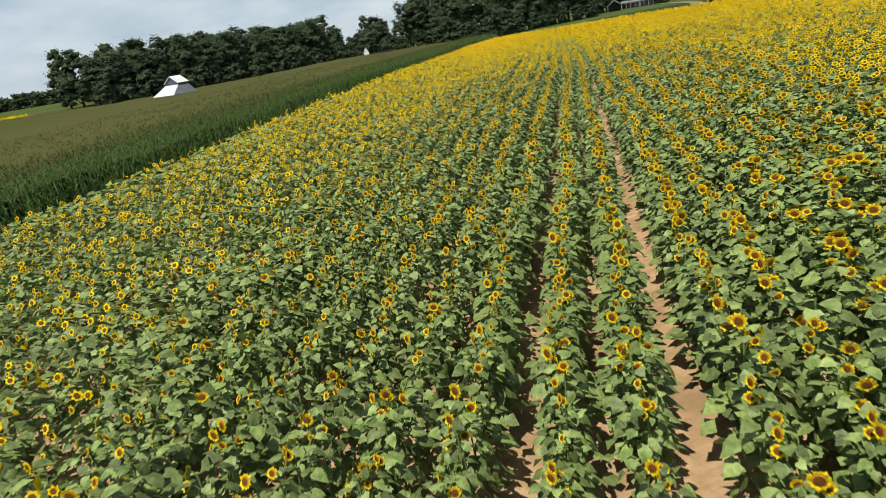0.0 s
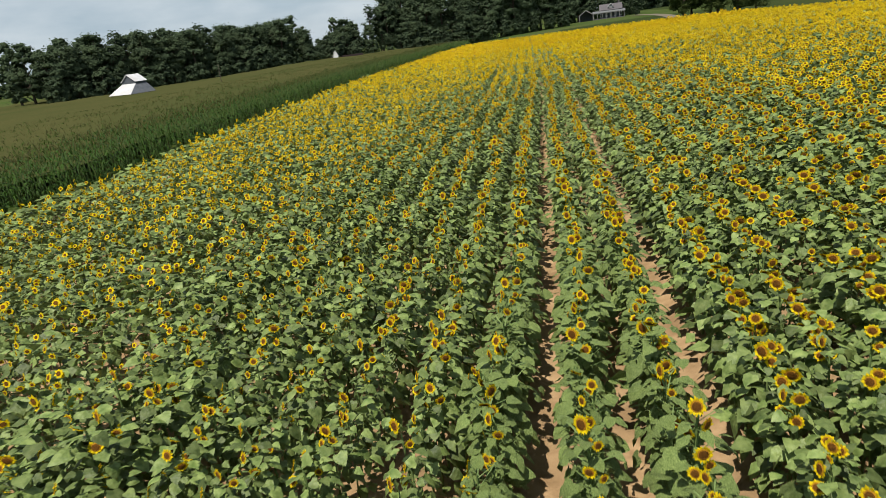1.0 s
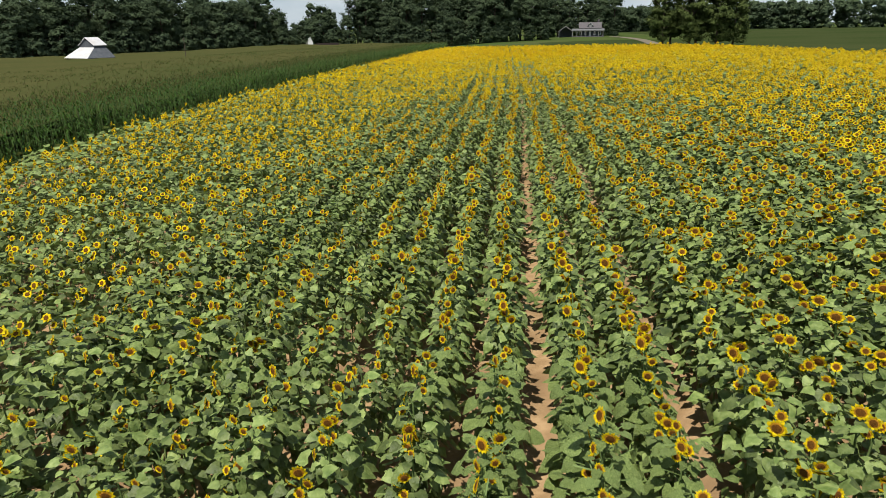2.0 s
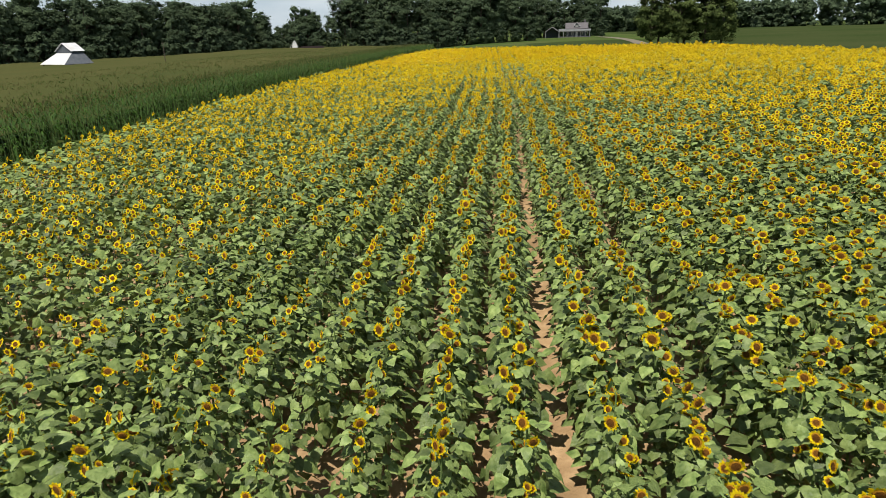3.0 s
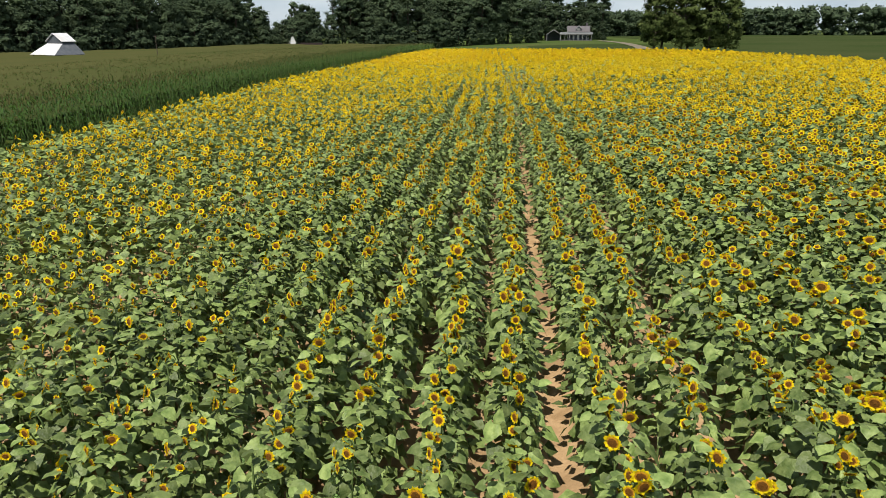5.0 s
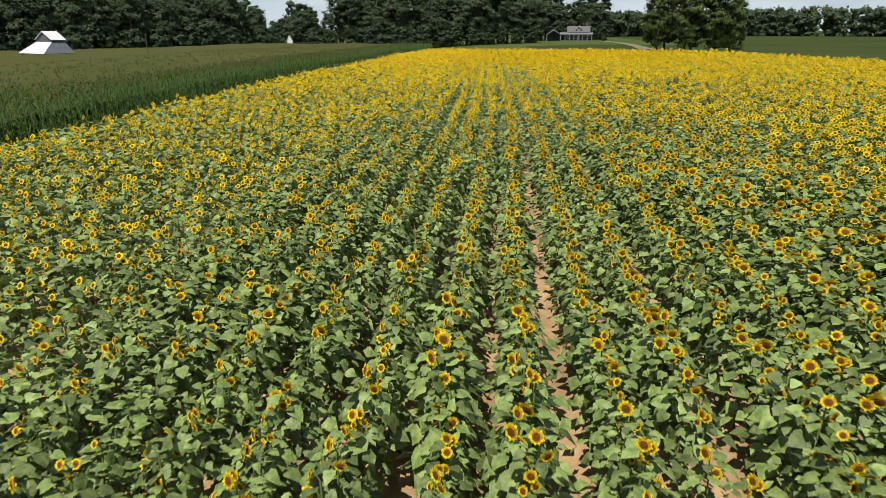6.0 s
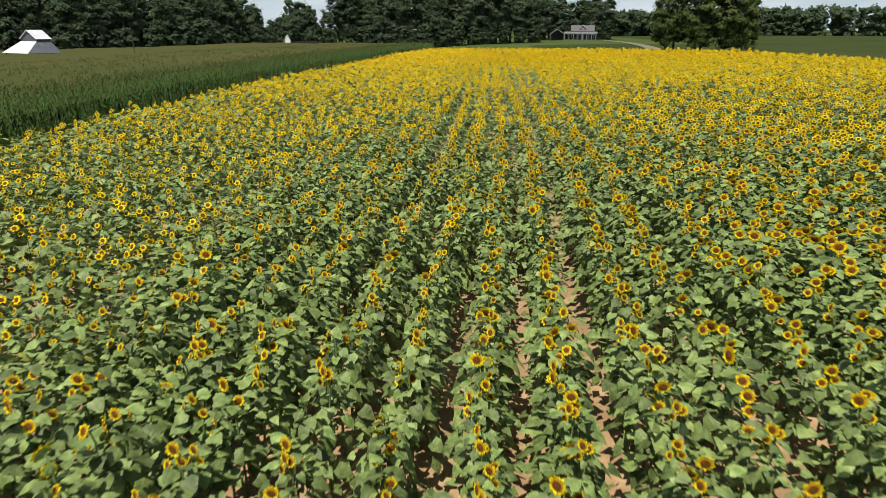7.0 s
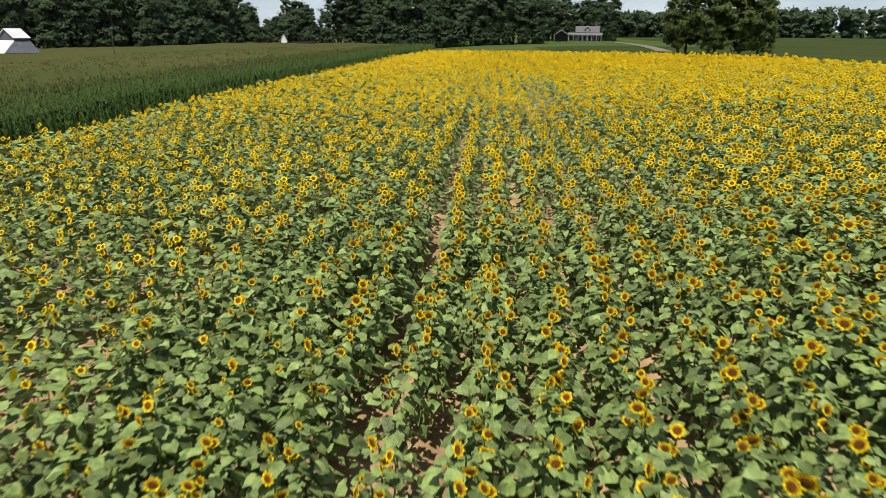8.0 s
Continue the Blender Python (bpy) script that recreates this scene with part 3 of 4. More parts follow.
# ---------------------------------------------------------------- corn
def corn_plant(seed, leaves, low=0.0, branches=5):
    """A corn stalk, 1 high: arching strap leaves and a tan tassel on top."""
    r = random.Random(seed)
    pieces = []
    if low < 0.3:
        pieces.append((np.array([(-0.006, 0, low), (0.006, 0, low), (0.004, 0, 0.93), (-0.004, 0, 0.93), (0, -0.006, low), (0, 0.006, low), (0, 0.004, 0.93), (0, -0.004, 0.93)]),
                       np.array([(0, 1, 2), (0, 2, 3), (4, 5, 6), (4, 6, 7)]), 1))
    plane = r.uniform(0, 3.14)
    for k in range(leaves):
        u = low + (0.90 - low) * (k + r.uniform(0.2, 0.8)) / leaves
        q = rot(rz=plane + 3.14159 * (k % 2) + r.uniform(-0.5, 0.5))
        long, w = r.uniform(0.18, 0.27) * (1.15 - 0.5 * u), 0.014
        arc = r.uniform(0.6, 1.2)
        v = np.array([(0, 0, 0), (-w, 0.35 * long, 0.32 * long), (w, 0.35 * long, 0.32 * long), (-w * 0.9, 0.75 * long, 0.28 * long * (2 - arc)), (w * 0.9, 0.75 * long, 0.28 * long * (2 - arc)), (0, long * 1.1, -0.25 * long * arc)])
        pieces.append((v @ q.T + np.array((0, 0, u)), np.array([(0, 2, 1), (1, 2, 4), (1, 4, 3), (3, 4, 5)]), 0))
    for k in range(branches):
        q = rot(rx=r.uniform(-0.55, 0.55) if k else 0.0, rz=r.uniform(0, 6.28))
        h = r.uniform(0.05, 0.08)
        v = np.array([(-0.006, 0, 0), (0.006, 0, 0), (0.005, 0.01, h), (-0.004, -0.004, h * 0.7)])
        pieces.append((v @ q.T + np.array((0, 0, 0.91)), np.array([(0, 1, 2), (0, 2, 3)]), 2))
    return joined(pieces)


maize = np.random.RandomState(5)


def corn_stand(name, xs, ys, kinds, tall, label, blade):
    vs, fs, ms, at = [], [], [], 0
    kind, z = maize.randint(0, len(kinds), len(xs)), height(xs, ys)
    turn, size = maize.uniform(0, 6.283, len(xs)), tall * (1 + 0.05 * waver(xs, ys, 31, 12.0)) * maize.normal(1, 0.045, len(xs))
    for n, (v, f, m) in enumerate(kinds):
        here = np.nonzero(kind == n)[0]
        c, s = np.cos(turn[here])[:, None], np.sin(turn[here])[:, None]
        q = np.stack([c * v[:, 0] - s * v[:, 1], s * v[:, 0] + c * v[:, 1], np.broadcast_to(v[:, 2], (len(here), len(v)))], -1) * size[here][:, None, None]
        q += np.stack([xs[here], ys[here], z[here]], -1)[:, None, :]
        vs.append(q.reshape(-1, 3))
        fs.append((f[None] + (at + np.arange(len(here)) * len(v))[:, None, None]).reshape(-1, 3))
        ms.append(np.tile(m, len(here)))
        at += len(here) * len(v)
    ob = new(name, mesh_of(name, np.concatenate(vs), np.concatenate(fs), [blade, CORN_STALK, TASSEL], np.concatenate(ms)))
    return tagged(ob, label, "corn", kind="stuff")


CORN_TALL = 2.35
ys, xs = [], []
for k in range(8):                                          # the outer rows, seen from the side
    y = np.arange(-14, 262, 0.23) + maize.uniform(-0.06, 0.06, len(np.arange(-14, 262, 0.23)))
    y = y[maize.uniform(0, 1, len(y)) < np.interp(y, (60, 130), (1, 0.5))]
    ys.append(y)
    xs.append(edge(LEFT_EDGE, y) - 0.5 - k * ROW + maize.normal(0, 0.06, len(y)))
corn_stand("corn_rows", np.concatenate(xs[:3]), np.concatenate(ys[:3]), [corn_plant(700 + s, 8, 0.12, 1) for s in range(8)], CORN_TALL, "tall dark green corn along the edge of the sunflowers", CORN_LEAF)
corn_stand("corn_rows", np.concatenate(xs[3:]), np.concatenate(ys[3:]), [corn_plant(710 + s, 4, 0.45, 3) for s in range(8)], CORN_TALL, "tasselled green corn behind the outer rows", CORN_LEAF)
n = 15000                                                   # the tops further in
u = maize.uniform(0, 1, n) ** 1.4
y = maize.uniform(0, 1, n) ** 1.25 * 274 - 12
x = edge(LEFT_EDGE, y) - 3.6 - u * 34
ok = x > -96 - 0.25 * (y - 130)
corn_stand("corn_tops", x[ok], y[ok], [corn_plant(720 + s, 2, 0.80, 2) for s in range(8)], CORN_TALL, "tan tassels and top leaves of a wide corn field", CORN_BLADE)
# the closed canopy between the tops
vx, vy = np.meshgrid(np.linspace(0, 1, 90) ** 1.5, np.linspace(-16, 268, 150))
wx = edge(LEFT_EDGE, vy) - 2.6 - vx * 133
wz = height(wx, vy) + CORN_TALL * (0.62 + 0.30 * smooth(0, 0.07, vx)) * (1 + 0.05 * waver(wx, vy, 31, 12.0)) + 0.10 * waver(wx, vy, 33, 2.6) + 0.06 * waver(wx, vy, 34, 1.2)
ids = np.arange(vx.size).reshape(vx.shape)
corn_sheet = new("corn_canopy", mesh_of("corn_canopy", np.stack([wx, vy, wz], -1).reshape(-1, 3), np.stack([ids[:-1, :-1], ids[1:, :-1], ids[1:, 1:], ids[:-1, 1:]], -1).reshape(-1, 4), [CORN_TOP]))
tagged(corn_sheet, "closed brownish green canopy of ripening corn", "corn", kind="stuff")


# ---------------------------------------------------------------- trees
def leaf_cloud(r, lobes, count, size, middle=None, loose=0.4):
    """Small bent leaf clumps spread over the outsides of the lobes."""
    weight = np.array([b[3] ** 2 for b in lobes])
    pick = r.choice(len(lobes), count, p=weight / weight.sum())
    lobe = np.array(lobes)[pick]
    way = r.normal(0, 1, (count, 3))
    way /= np.linalg.norm(way, axis=1)[:, None]
    way[:, 2] = np.where(way[:, 2] < -0.45, -way[:, 2] * 0.6, way[:, 2])
    at = lobe[:, :3] + way * (lobe[:, 3] * np.abs(r.normal(0.75, loose, count)))[:, None] * np.array((1, 1, 0.75))
    norm = way * 0.5 + r.normal(0, 0.5, (count, 3)) + np.array((0, 0, 0.2))
    if middle is not None:                                  # leaves turn outwards from the crown as a whole
        out = at - np.array(middle)
        norm = norm * 0.6 + out / np.linalg.norm(out, axis=1)[:, None]
    norm /= np.linalg.norm(norm, axis=1)[:, None]
    a = np.cross(norm, r.normal(0, 1, (count, 3)))
    a /= np.linalg.norm(a, axis=1)[:, None]
    b = np.cross(norm, a)
    s = (size * r.uniform(0.6, 1.3, count))[:, None]
    v = np.stack([at - a * s - b * s * 0.4, at + a * s - b * s * 0.5 - norm * s * 0.3, at + b * s * 0.9 + a * s * r.uniform(-0.6, 0.6, (count, 1))], 1).reshape(-1, 3)
    return v, np.arange(count * 3).reshape(-1, 3)


def leaf_mass(r, lobes):
    """The dense inner foliage behind the outer clumps: one uneven, many-sided lump in each lobe."""
    g = (1 + 5 ** 0.5) / 2
    ico = np.array([(-1, g, 0), (1, g, 0), (-1, -g, 0), (1, -g, 0), (0, -1, g), (0, 1, g), (0, -1, -g), (0, 1, -g), (g, 0, -1), (g, 0, 1), (-g, 0, -1), (-g, 0, 1)]) / 1.902
    tri = np.array([(0, 11, 5), (0, 5, 1), (0, 1, 7), (0, 7, 10), (0, 10, 11), (1, 5, 9), (5, 11, 4), (11, 10, 2), (10, 7, 6), (7, 1, 8), (3, 9, 4), (3, 4, 2), (3, 2, 6), (3, 6, 8), (3, 8, 9), (4, 9, 5), (2, 4, 11), (6, 2, 10), (8, 6, 7), (9, 8, 1)])
    v = [np.array(b[:3]) + ico * b[3] * r.uniform(0.45, 0.75, (12, 1)) * np.array((1, 1, 0.8)) for b in lobes]
    return np.concatenate(v), np.concatenate([tri + 12 * k for k in range(len(lobes))])


def trunk_shape(r, tall, thick, limbs, spread, low):
    """A tapered trunk with limbs."""
    bend = [r.uniform(-0.02, 0.02) * tall for _ in range(2)]
    line = [(0, 0, -0.3), (bend[0] * 0.3, bend[1] * 0.3, tall * 0.3), (bend[0], bend[1], tall * 0.62), (bend[0] * 1.2, bend[1] * 1.2, tall * 0.92)]
    pieces = [(*tube(line, [thick, thick * 0.75, thick * 0.5, thick * 0.12], 7), 0)]
    for k in range(limbs):
        a, z = 6.283 * k / limbs + r.uniform(-0.5, 0.5), tall * r.uniform(low, 0.72)
        far = spread * r.uniform(0.55, 0.95)
        start = Vector((bend[0] * z / tall, bend[1] * z / tall, z))
        end = start + Vector((math.cos(a) * far, math.sin(a) * far, far * r.uniform(0.35, 0.8)))
        pieces.append((*tube([tuple(start), tuple(start.lerp(end, 0.5) + Vector((0, 0, far * 0.06))), tuple(end)], [thick * 0.35, thick * 0.22, thick * 0.06], 5), 0))
    v, f, _ = joined(pieces)
    return v, f


def tree(kind, seed, tall, leaf_mat, count, clump, label, broad=0.30, low=0.12):
    """A tree: trunk with limbs, and a crown of leaf clumps in uneven lobes. kind: broadleaf or pine."""
    r, rp = np.random.RandomState(seed), random.Random(seed)
    root = new("tree" if kind == "broadleaf" else "pine_tree")
    lobes = []
    if kind == "broadleaf":
        for k in range(84):
            u = r.uniform(0, 1)
            z = tall * (low + 0.10 + (0.82 - low) * u)
            wide = tall * broad * math.sin(math.pi * min(0.97, 0.18 + 0.74 * u)) ** 0.7
            a, d = r.uniform(0, 6.283), wide * r.uniform(0.25, 0.95) ** 0.6
            lobes.append((math.cos(a) * d * 0.8, math.sin(a) * d * 0.8, z + tall * r.uniform(-0.03, 0.05), tall * r.uniform(0.045, 0.10)))
        lobes.append((0, 0, tall * 0.90, tall * 0.10))
    else:
        for k in range(26):
            u = (k + r.uniform(0, 1)) / 26
            z = tall * (0.42 + 0.55 * u)
            a, d = r.uniform(0, 6.283), tall * 0.17 * (1.08 - u) ** 0.5 * r.uniform(0.2, 1.0)
            lobes.append((math.cos(a) * d, math.sin(a) * d, z, tall * r.uniform(0.04, 0.075)))
    stem = new("trunk", mesh_of("trunk", *trunk_shape(rp, tall, tall * 0.018 + 0.06, 8 if kind == "broadleaf" else 9, tall * (broad * 0.8 if kind == "broadleaf" else 0.14), 0.25 if kind == "broadleaf" else 0.45), [BARK]))
    v, f, _ = joined([(*leaf_cloud(r, lobes, count, clump, (0, 0, tall * 0.5)), 0)] + ([(*leaf_mass(r, lobes), 0)] if kind == "broadleaf" else []))
    crown = new("crown", mesh_of("crown", v, f, [leaf_mat], shaded=False))
    stem.parent = crown.parent = root
    return tagged(root, label, "tree", "trees of the wood")


wood = [tree("broadleaf", 40 + s, t, CROWN, 4600, 0.29, "dark green broadleaf tree at the edge of a wood", b, 0.02) for s, (t, b) in enumerate(((16, 0.30), (18, 0.27), (15, 0.34), (19, 0.25), (17, 0.30)))]
pines = [tree("pine", 60 + s, t, PINE, 1500, 0.42, "tall dark pine with an open crown", 0.2) for s, t in enumerate((19, 22, 20))]
bushes = [tree("broadleaf", 70 + s, t, CROWN, 900, 0.38, "low dark green tree at the foot of a wood", 0.42, -0.05) for s, t in enumerate((6.5, 8.0))]
back = [tree("broadleaf", 80 + s, t, CROWN, 1300, 0.42, "dark green tree deeper in a wood", b, 0.1) for s, (t, b) in enumerate(((18, 0.28), (19, 0.26), (17, 0.3)))]
used = set()
stand = random.Random(77)


def plant_tree(model, x, y, grow=1.0):
    m = pose(x, y, float(height(x, y)) - 0.1, 0, 0, stand.uniform(0, 360))
    if model in used:
        ob = copy_thing(model, m)
    else:
        used.add(model)
        ob = model
        ob.matrix_basis = m
    ob.scale = (grow * stand.uniform(0.92, 1.1), grow * stand.uniform(0.92, 1.1), grow)
    return ob


def wood_edge(a, b, step, ranks, low, high, pine_share=0.3, bush=True):
    """Trees in ranks along a line, the front rank with low growth at its foot."""
    long = math.dist(a, b)
    side = Vector((-(b[1] - a[1]), b[0] - a[0])) / long
    for k in range(int(long / step) + 1):
        u = k * step / long
        for rank in range(ranks):
            q = u + stand.uniform(-0.4, 0.4) * step / long
            off = rank * 6.5 + stand.uniform(-1.5, 1.5)
            x, y = a[0] + (b[0] - a[0]) * q + side.x * off, a[1] + (b[1] - a[1]) * q + side.y * off
            grow = stand.uniform(low, high)
            pine = rank > 0 and 0.03 < u < 0.97 and stand.random() < pine_share
            plant_tree(stand.choice(pines if pine else back if rank > 0 else wood), x, y, grow * (0.84 if pine else 1.0))
        for _ in range(2 if bush else 0):
            q = u + stand.uniform(-0.5, 0.5) * step / long
            plant_tree(stand.choice(bushes), a[0] + (b[0] - a[0]) * q - side.x * 3.5, a[1] + (b[1] - a[1]) * q - side.y * 3.5, stand.uniform(0.8, 1.25))


wood_edge((-120.5, 160), (-77, 243), 4.4, 3, 0.88, 1.05, 0.35)
wood_edge((-75, 250), (-71, 256), 5.5, 2, 0.48, 0.58, 0.0)
wood_edge((-69, 259), (-60, 269), 5.0, 2, 0.76, 0.90, 0.0)
for x, y, g in ((-61, 273, 0.92), (-57, 275, 1.0), (-55, 280, 0.95), (-59, 279, 0.86)):
    plant_tree(stand.choice(pines), x, y, g)
wood_edge((-53, 275), (18, 306), 5.2, 3, 1.10, 1.42, 0.35)
wood_edge((21, 352), (59, 366), 7.0, 2, 1.0, 1.2, 0.2)

plant_tree(bushes[0], 52.5, 338, 0.5)

# the grove at the field's far corner
oaks = [tree("broadleaf", 90 + s, t, OAK, 7500, 0.27, "tall leafy tree in a small grove beside the sunflowers", 0.33, 0.02) for s, t in enumerate((14.5, 16, 13))]
for model, x, y, g in ((oaks[0], 38.0, 178, 1.0), (oaks[1], 43.5, 175, 1.0), (oaks[2], 49.5, 174, 1.08), (oaks[1], 47.0, 182, 0.95), (oaks[0], 41.0, 183, 0.95), (oaks[2], 54.0, 176, 0.95)):
    plant_tree(model, x, y, g)["group"] = "grove"


def far_woods(name, line, count, tall, label):
    """A distant belt of trees as one mass of leaf clumps."""
    r = np.random.RandomState(len(name) + count)
    lobes = []
    for k in range(count):
        u = r.uniform(0, len(line) - 1.001)
        a, b, w = line[int(u)], line[int(u) + 1], u - int(u)
        x, y = a[0] + (b[0] - a[0]) * w + r.uniform(-5, 5), a[1] + (b[1] - a[1]) * w + r.uniform(0, 14)
        t = tall * r.uniform(0.8, 1.06)
        z = float(height(x, y))
        for _ in range(8):
            h = r.uniform(0.0, 0.88)
            lobes.append((x + r.normal(0, 2.4), y + r.normal(0, 2.4), z + t * h, t * r.uniform(0.15, 0.24)))
    v, f, _ = joined([(*leaf_cloud(r, lobes, count * 130, 0.9, None, 0.2), 0), (*leaf_mass(r, lobes), 0)])
    return tagged(new(name, mesh_of(name, v, f, [CROWN], shaded=False)), label, "woods", kind="stuff")


far_woods("far_woods", [(60, 498), (110, 478), (150, 452), (215, 420), (300, 360), (400, 260)], 430, 17, "distant dark green belt of trees beyond the bean field")
far_woods("far_woods", [(30, 560), (130, 540)], 60, 17, "distant dark green wood behind the house")
far_woods("far_woods", [(-440, 310), (-330, 390), (-220, 460)], 230, 10, "distant low wood on the horizon")
far_woods("far_woods", [(-420, -120), (-300, -330), (0, -420), (300, -330), (420, -60), (410, 250)], 110, 17, "distant belt of trees round the fields")
r = np.random.RandomState(9)
strip_x = r.uniform(-205, -150, 260)
strip_lobes = [(float(x), 193 - 0.75 * (float(x) + 174) + float(r.uniform(-6, 6)), -3.2 + 0.9, 0.6) for x in strip_x]
tagged(new("far_sunflowers", mesh_of("far_sunflowers", *leaf_cloud(r, strip_lobes, 4000, 0.35), [PETAL], shaded=False)), "distant yellow strip of another sunflower field", "sunflowers", kind="stuff")


# ---------------------------------------------------------------- buildings
def slab(points, thick=0.06):
    """A flat panel from its corners, given a thickness along its normal."""
    bm = bmesh.new()
    face = bm.faces.new([bm.verts.new(p) for p in points])
    face.normal_update()
    down = -face.normal * thick
    out = bmesh.ops.extrude_face_region(bm, geom=[face])
    bmesh.ops.translate(bm, vec=down, verts=[v for v in out["geom"] if isinstance(v, bmesh.types.BMVert)])
    bmesh.ops.recalc_face_normals(bm, faces=bm.faces)
    return bm


def block(x0, y0, z0, x1, y1, z1, bevel=0.0):
    bm = bmesh.new()
    bmesh.ops.create_cube(bm, size=1, matrix=Matrix.Translation(((x0 + x1) / 2, (y0 + y1) / 2, (z0 + z1) / 2)) @ Matrix.Diagonal((x1 - x0, y1 - y0, z1 - z0, 1)))
    if bevel:
        bmesh.ops.bevel(bm, geom=bm.edges[:], offset=bevel, segments=1, affect="EDGES")
    return bm


def seams(a, b, c, d, n, lift=0.04):
    """Raised ribs on a metal roof from edge a-b down to edge d-c."""
    bm = bmesh.new()
    a, b, c, d = map(Vector, (a, b, c, d))
    up = (b - a).cross(d - a).normalized()
    up = up if up.z > 0 else -up
    along = (b - a).normalized() * 0.025
    for k in range(n + 1):
        u = k / n
        p, q = a.lerp(b, u), d.lerp(c, u)
        vs = [bm.verts.new(w) for w in (p - along, p + along, q + along, q - along)]
        ws = [bm.verts.new(w.co + up * lift) for w in vs]
        bm.faces.new(ws)
        for i in range(4):
            bm.faces.new((vs[i], vs[(i + 1) % 4], ws[(i + 1) % 4], ws[i]))
    bmesh.ops.recalc_face_normals(bm, faces=bm.faces)
    return bm


# the white-roofed barn in the corn: a tall gabled block with lean-to roofs on two sides
barn = new("barn")
barn.matrix_basis = pose(-90.0, 146.4, float(height(-90.0, 146.4)) + 0.3, 0, 0, -25.3)
W, L, EAVE, RIDGE, LEAN, SIDE, FOOT, TOP = 2.6, 2.6, 4.6, 6.1, 3.4, 2.3, 2.0, 4.1
part("gable_wall", slab([(-W, 0, 0), (W, 0, 0), (W, 0, EAVE), (0, 0, RIDGE), (-W, 0, EAVE)], 0.12), GREY_TIN, barn, "grey weathered gable wall")
part("back_wall", slab([(W, L, 0), (-W, L, 0), (-W, L, EAVE), (0, L, RIDGE), (W, L, EAVE)], 0.12), GREY_TIN, barn)
part("side_wall", block(W - 0.12, 0.13, 0, W, L - 0.13, EAVE), GREY_TIN, barn)
part("side_wall", block(-W, 0.13, 0, -W + 0.12, L - 0.13, EAVE), GREY_TIN, barn)
for s in (-1, 1):
    roof = part("roof", slab([(0, -0.25, RIDGE + 0.06), (0, L + 0.25, RIDGE + 0.06), (s * (W + 0.25), L + 0.25, EAVE - 0.09), (s * (W + 0.25), -0.25, EAVE - 0.09)][::s], 0.07), TIN, barn, "white tin roof")
    part("seam", seams((0, -0.25, RIDGE + 0.06), (0, L + 0.25, RIDGE + 0.06), (s * (W + 0.25), L + 0.25, EAVE - 0.09), (s * (W + 0.25), -0.25, EAVE - 0.09), 6), TIN, roof)
porch = part("lean_to_roof", slab([(-W, -0.02, TOP), (W, -0.02, TOP), (W + SIDE, -LEAN, FOOT), (-W - 1.0, -LEAN, FOOT)], 0.07), TIN, barn, "bright white tin lean-to roof")
part("seam", seams((-W, -0.02, TOP), (W, -0.02, TOP), (W + SIDE, -LEAN, FOOT), (-W - 1.0, -LEAN, FOOT), 9), TIN, porch)
part("lean_to_roof", slab([(W + 0.02, 0, TOP), (W + 0.02, L, TOP), (W + SIDE, L + 0.4, FOOT), (W + SIDE, -LEAN, FOOT)], 0.07), GREY_TIN, barn, "grey tin lean-to roof")
for x, y in ((-W, -LEAN + 0.2), (0, -LEAN + 0.2), (W, -LEAN + 0.2), (W + SIDE - 0.2, -LEAN + 0.4), (W + SIDE - 0.2, 0), (W + SIDE - 0.2, L)):
    part("post", block(x - 0.08, y - 0.08, -0.5, x + 0.08, y + 0.08, FOOT), POLE_WOOD, barn)
tagged(barn, "old grey barn with white tin roofs standing in the corn", "barn")

# a dark red shed with a white lean-to, at the foot of the wood
shed = new("shed")
shed.matrix_basis = pose(-67.6, 247, float(height(-67.6, 247)) - 1.7, 0, 0, 15)
part("wall", block(0, 0, 0, 8.0, 5, 3.1), DARK_WOOD, shed)
for s in (0, 1):
    part("roof", slab([(-0.2, 2.5, 4.4), (8.2, 2.5, 4.4), (8.2, -0.4 + 5.8 * s, 3.0), (-0.2, -0.4 + 5.8 * s, 3.0)][::-1 if s == 0 else 1], 0.08), DARK_WOOD, shed)
for x in (1.6, 4.2, 6.6):
    w = part("window", block(x, -0.06, 2.4, x + 0.8, 0.0, 2.95), WHITE, shed, "small white window")
    part("pane", block(x + 0.1, -0.075, 2.48, x + 0.7, -0.062, 2.87), WHITE, w)
tagged(shed, "low dark red shed with small white windows before the wood", "shed")
lean = new("tin_shelter")
lean.matrix_basis = pose(-69.0, 244.5, float(height(-69, 244.5)) - 0.3, 0, 0, 15)
part("wall", slab([(-1.4, 0, 0), (1.2, 0, 0), (1.0, 0, 3.4), (0.2, 0, 5.1), (-0.4, 0, 4.6)], 0.15), WHITE, lean)
part("roof", slab([(-1.5, -0.1, 2.6), (-1.5, 3, 2.6), (0.2, 3, 5.2), (0.2, -0.1, 5.2)][::-1], 0.08), TIN, lean)
part("roof", slab([(1.25, -0.1, 2.9), (1.25, 3, 2.9), (0.2, 3, 5.2), (0.2, -0.1, 5.2)], 0.08), TIN, lean)
tagged(lean, "small bright white tin shelter beside the dark red shed", "shelter")

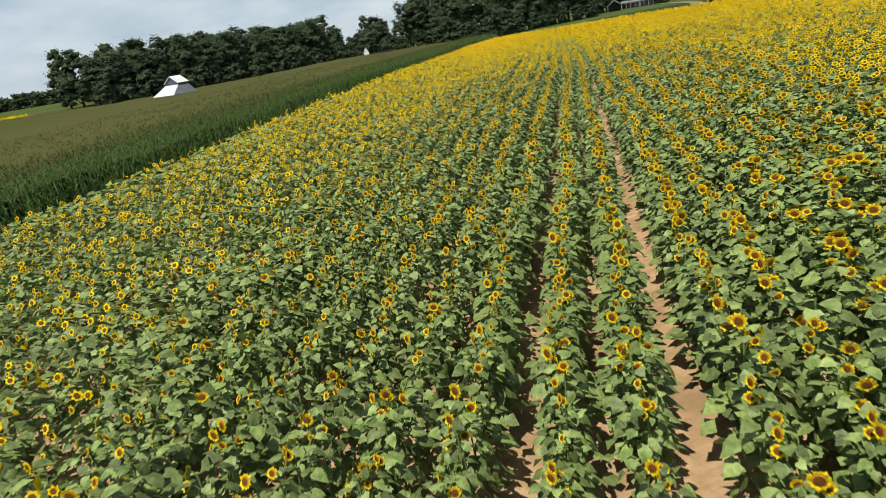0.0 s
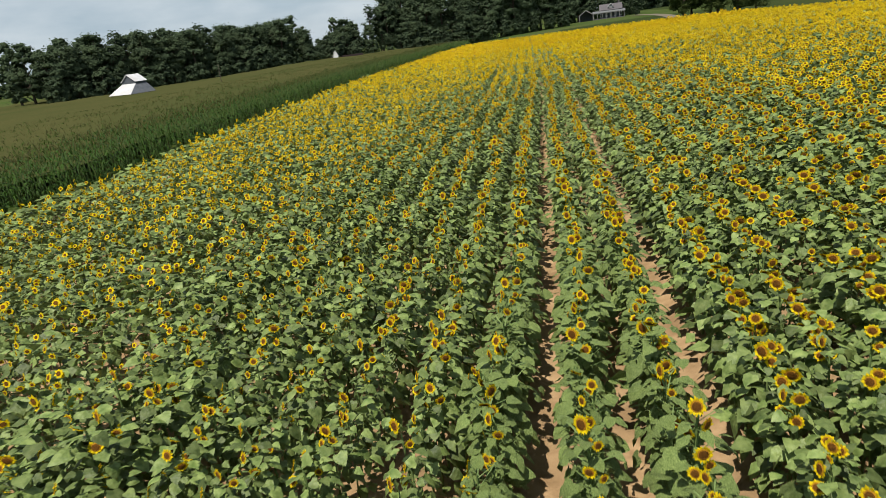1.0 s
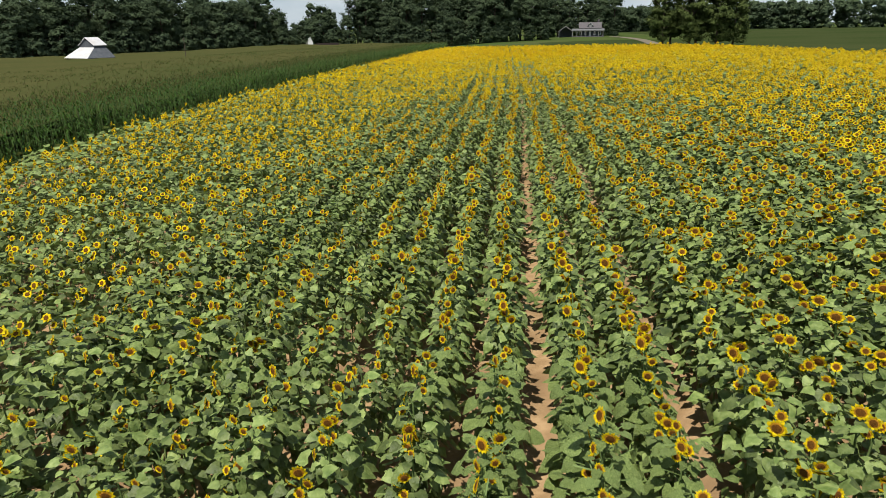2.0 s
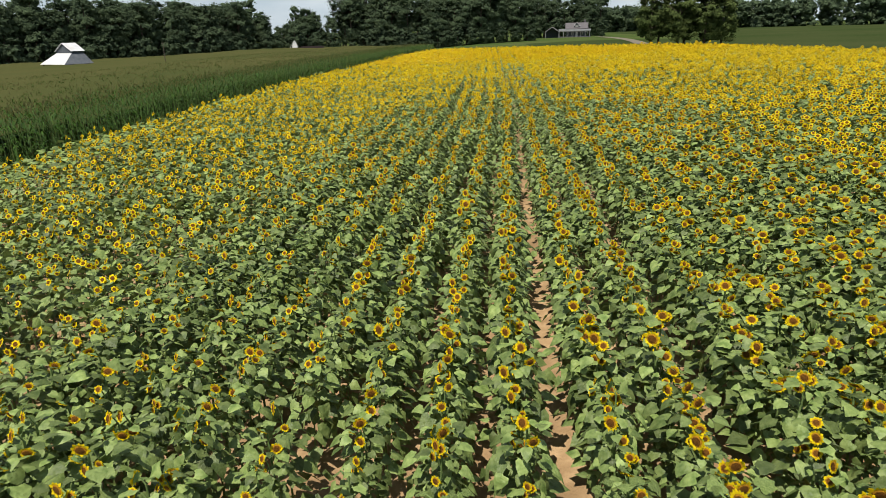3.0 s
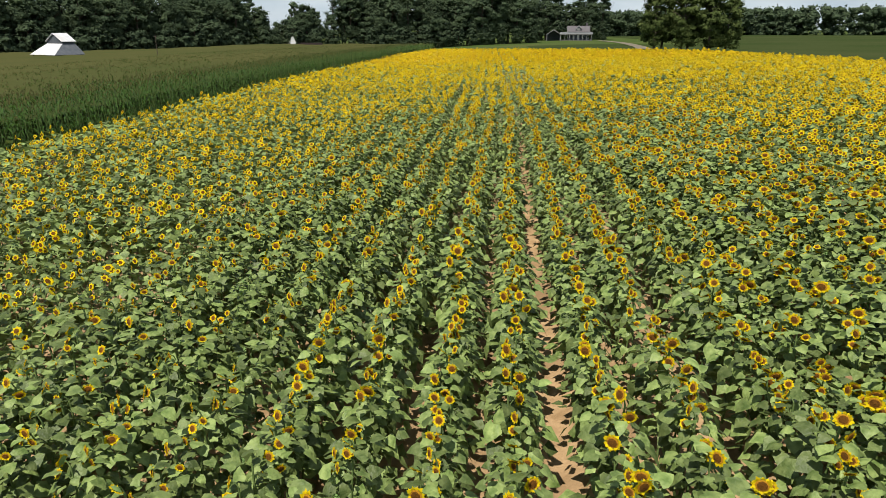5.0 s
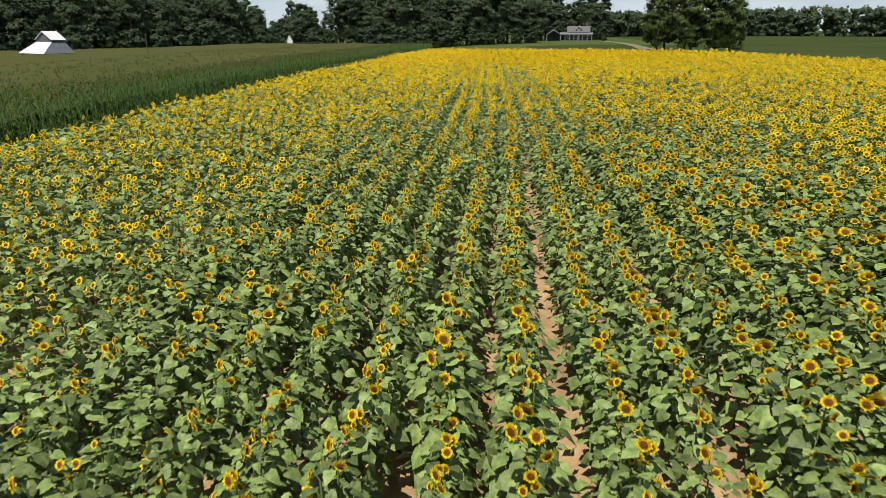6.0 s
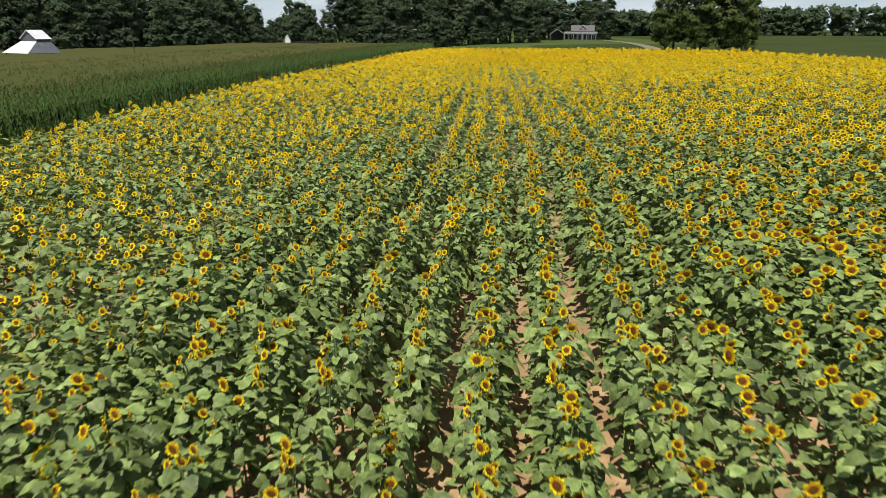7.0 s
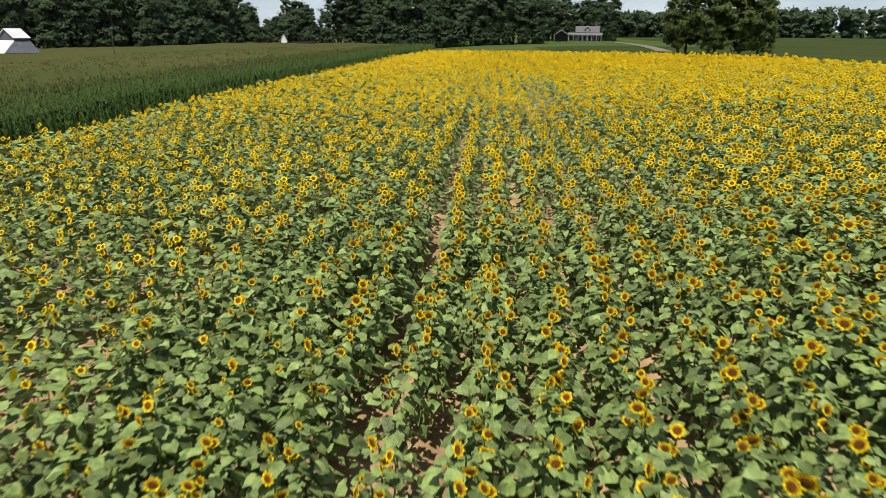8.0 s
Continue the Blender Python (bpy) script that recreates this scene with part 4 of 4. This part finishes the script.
# the house: grey walls, dormer, long porch with white posts, open gabled carport
house = new("house")
house.matrix_basis = pose(40.6, 337.0, float(height(40.6, 337)), 0, 0, -6)
HW = 4.9
part("wall", block(-HW, 0, 0, HW, 7.5, 3.9), SIDING, house, "blue-grey clapboard wall")
for s in (0, 1):
    roof = part("roof", slab([(-HW - 0.4, 3.75, 6.5), (HW + 0.4, 3.75, 6.5), (HW + 0.4, -0.5 + 8.5 * s, 3.8), (-HW - 0.4, -0.5 + 8.5 * s, 3.8)][::-1 if s == 0 else 1], 0.15), SHINGLE, house, "brown-grey shingle roof")
for x in (-HW, HW):
    part("gable", slab([(x, 0, 3.9), (x, 7.5, 3.9), (x, 3.75, 6.35)], 0.1), SIDING, house)
dormer = part("dormer", slab([(-1.1, 0.35, 4.4), (1.1, 0.35, 4.4), (1.1, 0.35, 5.3), (0, 0.35, 6.5), (-1.1, 0.35, 5.3)], 0.12), SIDING, house)
for s in (-1, 1):
    part("dormer_roof", slab([(0, 0.1, 6.6), (0, 3.4, 6.6), (s * 1.4, 2.0, 5.05), (s * 1.4, 0.1, 5.05)][::s], 0.1), SHINGLE, dormer)
    part("barge_board", slab([(0, 0.08, 6.62), (s * 1.45, 0.08, 5.03), (s * 1.45, 0.08, 4.88), (0, 0.08, 6.45)][::-s], 0.05), WHITE, dormer)
part("dormer_window", block(-0.75, 0.16, 4.45, 0.75, 0.23, 5.35), SHADED_WHITE, dormer, "white dormer window")
part("porch_roof", slab([(-8.4, 0.05, 3.7), (HW + 1.6, 0.05, 3.7), (HW + 1.6, -2.6, 2.9), (-8.4, -2.6, 2.9)][::-1], 0.12), PORCH_TIN, house, "pale tin porch roof")
part("porch_beam", block(-8.3, -2.55, 2.6, HW + 1.5, -2.4, 2.8), SHADED_WHITE, house)
part("porch_floor", block(-8.3, -2.6, -0.1, HW + 1.5, -0.02, 0.3), SHINGLE, house)
for k in range(8):
    x = -8.1 + k * 2.0
    part("post", block(x - 0.11, -2.56, 0.3, x + 0.11, -2.36, 2.62), SHADED_WHITE, house, "white porch post")
for x in (-4.4, -2.0, 2.2, 4.4):
    w = part("window", block(x - 0.55, -0.05, 0.9, x + 0.55, 0.0, 2.4), WHITE, house, "white framed window")
    part("pane", block(x - 0.43, -0.07, 1.0, x + 0.43, -0.052, 2.3), GLASS, w)
door = part("door", block(-0.5, -0.06, 0.3, 0.5, 0.0, 2.4), WHITE, house, "white front door")
chimney = part("chimney", block(3.4, 4.6, 5.5, 4.2, 5.4, 7.9), SHINGLE, house)
tagged(house, "grey farmhouse with a dormer and a long white-posted porch", "house")
carport = new("carport")
carport.matrix_basis = pose(40.6 - 11.4 * math.cos(radians(6)), 337.0 + 11.4 * math.sin(radians(6)), float(height(29, 337)), 0, 0, -6)
for s in (-1, 1):
    part("roof", slab([(0, -2.2, 5.0), (0, 4.0, 5.0), (s * 3.4, 4.0, 2.75), (s * 3.4, -2.2, 2.75)][::s], 0.12), SHINGLE, carport)
    part("barge_board", slab([(0, -2.24, 5.06), (s * 3.45, -2.24, 2.78), (s * 3.45, -2.24, 2.5), (0, -2.24, 4.75)][::-s], 0.05), SHADED_WHITE, carport, "white barge board")
    for y in (-2.0, 3.8):
        part("post", block(s * 3.1 - 0.1, y - 0.1, 0, s * 3.1 + 0.1, y + 0.1, 2.9), SHADED_WHITE, carport)
part("back_wall", slab([(3.0, 3.9, 0), (-3.0, 3.9, 0), (-3.0, 3.9, 2.9), (0, 3.9, 4.9), (3.0, 3.9, 2.9)], 0.1), SIDING, carport)
tagged(carport, "open gabled carport with white edges beside the farmhouse", "carport")


def utility_pole(x, y, tall):
    pole = new("utility_pole")
    pole.matrix_basis = pose(x, y, float(height(x, y)) - 0.2)
    v, f = tube([(0, 0, 0), (0.02, 0, tall * 0.5), (0.05, 0, tall)], [0.09, 0.075, 0.05], 8)
    new("shaft", mesh_of("shaft", v, f, [POLE_WOOD])).parent = pole
    part("insulator_bracket", block(-0.22, -0.04, tall - 0.35, 0.22, 0.04, tall - 0.27, 0.01), POLE_WOOD, pole)
    return tagged(pole, "weathered wooden utility pole", "utility pole", "utility poles")


utility_pole(-59.2, 127.5, 5.6)
utility_pole(17.3, 328.0, 8.0)

# the gravel drive past the grove to the house
drive_line = [(50, 331), (50.5, 290), (48, 255), (44, 222), (40, 196)]
bm = bmesh.new()
last = None
for k in range(61):
    u = k / 60 * (len(drive_line) - 1)
    i = min(int(u), len(drive_line) - 2)
    p = Vector(drive_line[i]).lerp(Vector(drive_line[i + 1]), u - i)
    q = (Vector(drive_line[i + 1]) - Vector(drive_line[i])).normalized()
    side = Vector((-q.y, q.x)) * 1.9
    pair = [bm.verts.new((w.x, w.y, float(height(w.x, w.y)) + 0.12)) for w in (p - side, p + side)]
    if last:
        bm.faces.new((last[0], last[1], pair[1], pair[0]))
    last = pair
bmesh.ops.recalc_face_normals(bm, faces=bm.faces)
drive = part("gravel_drive", bm, GRAVEL, None)
tagged(drive, "pale gravel drive leading to the farmhouse", "drive", kind="structure")
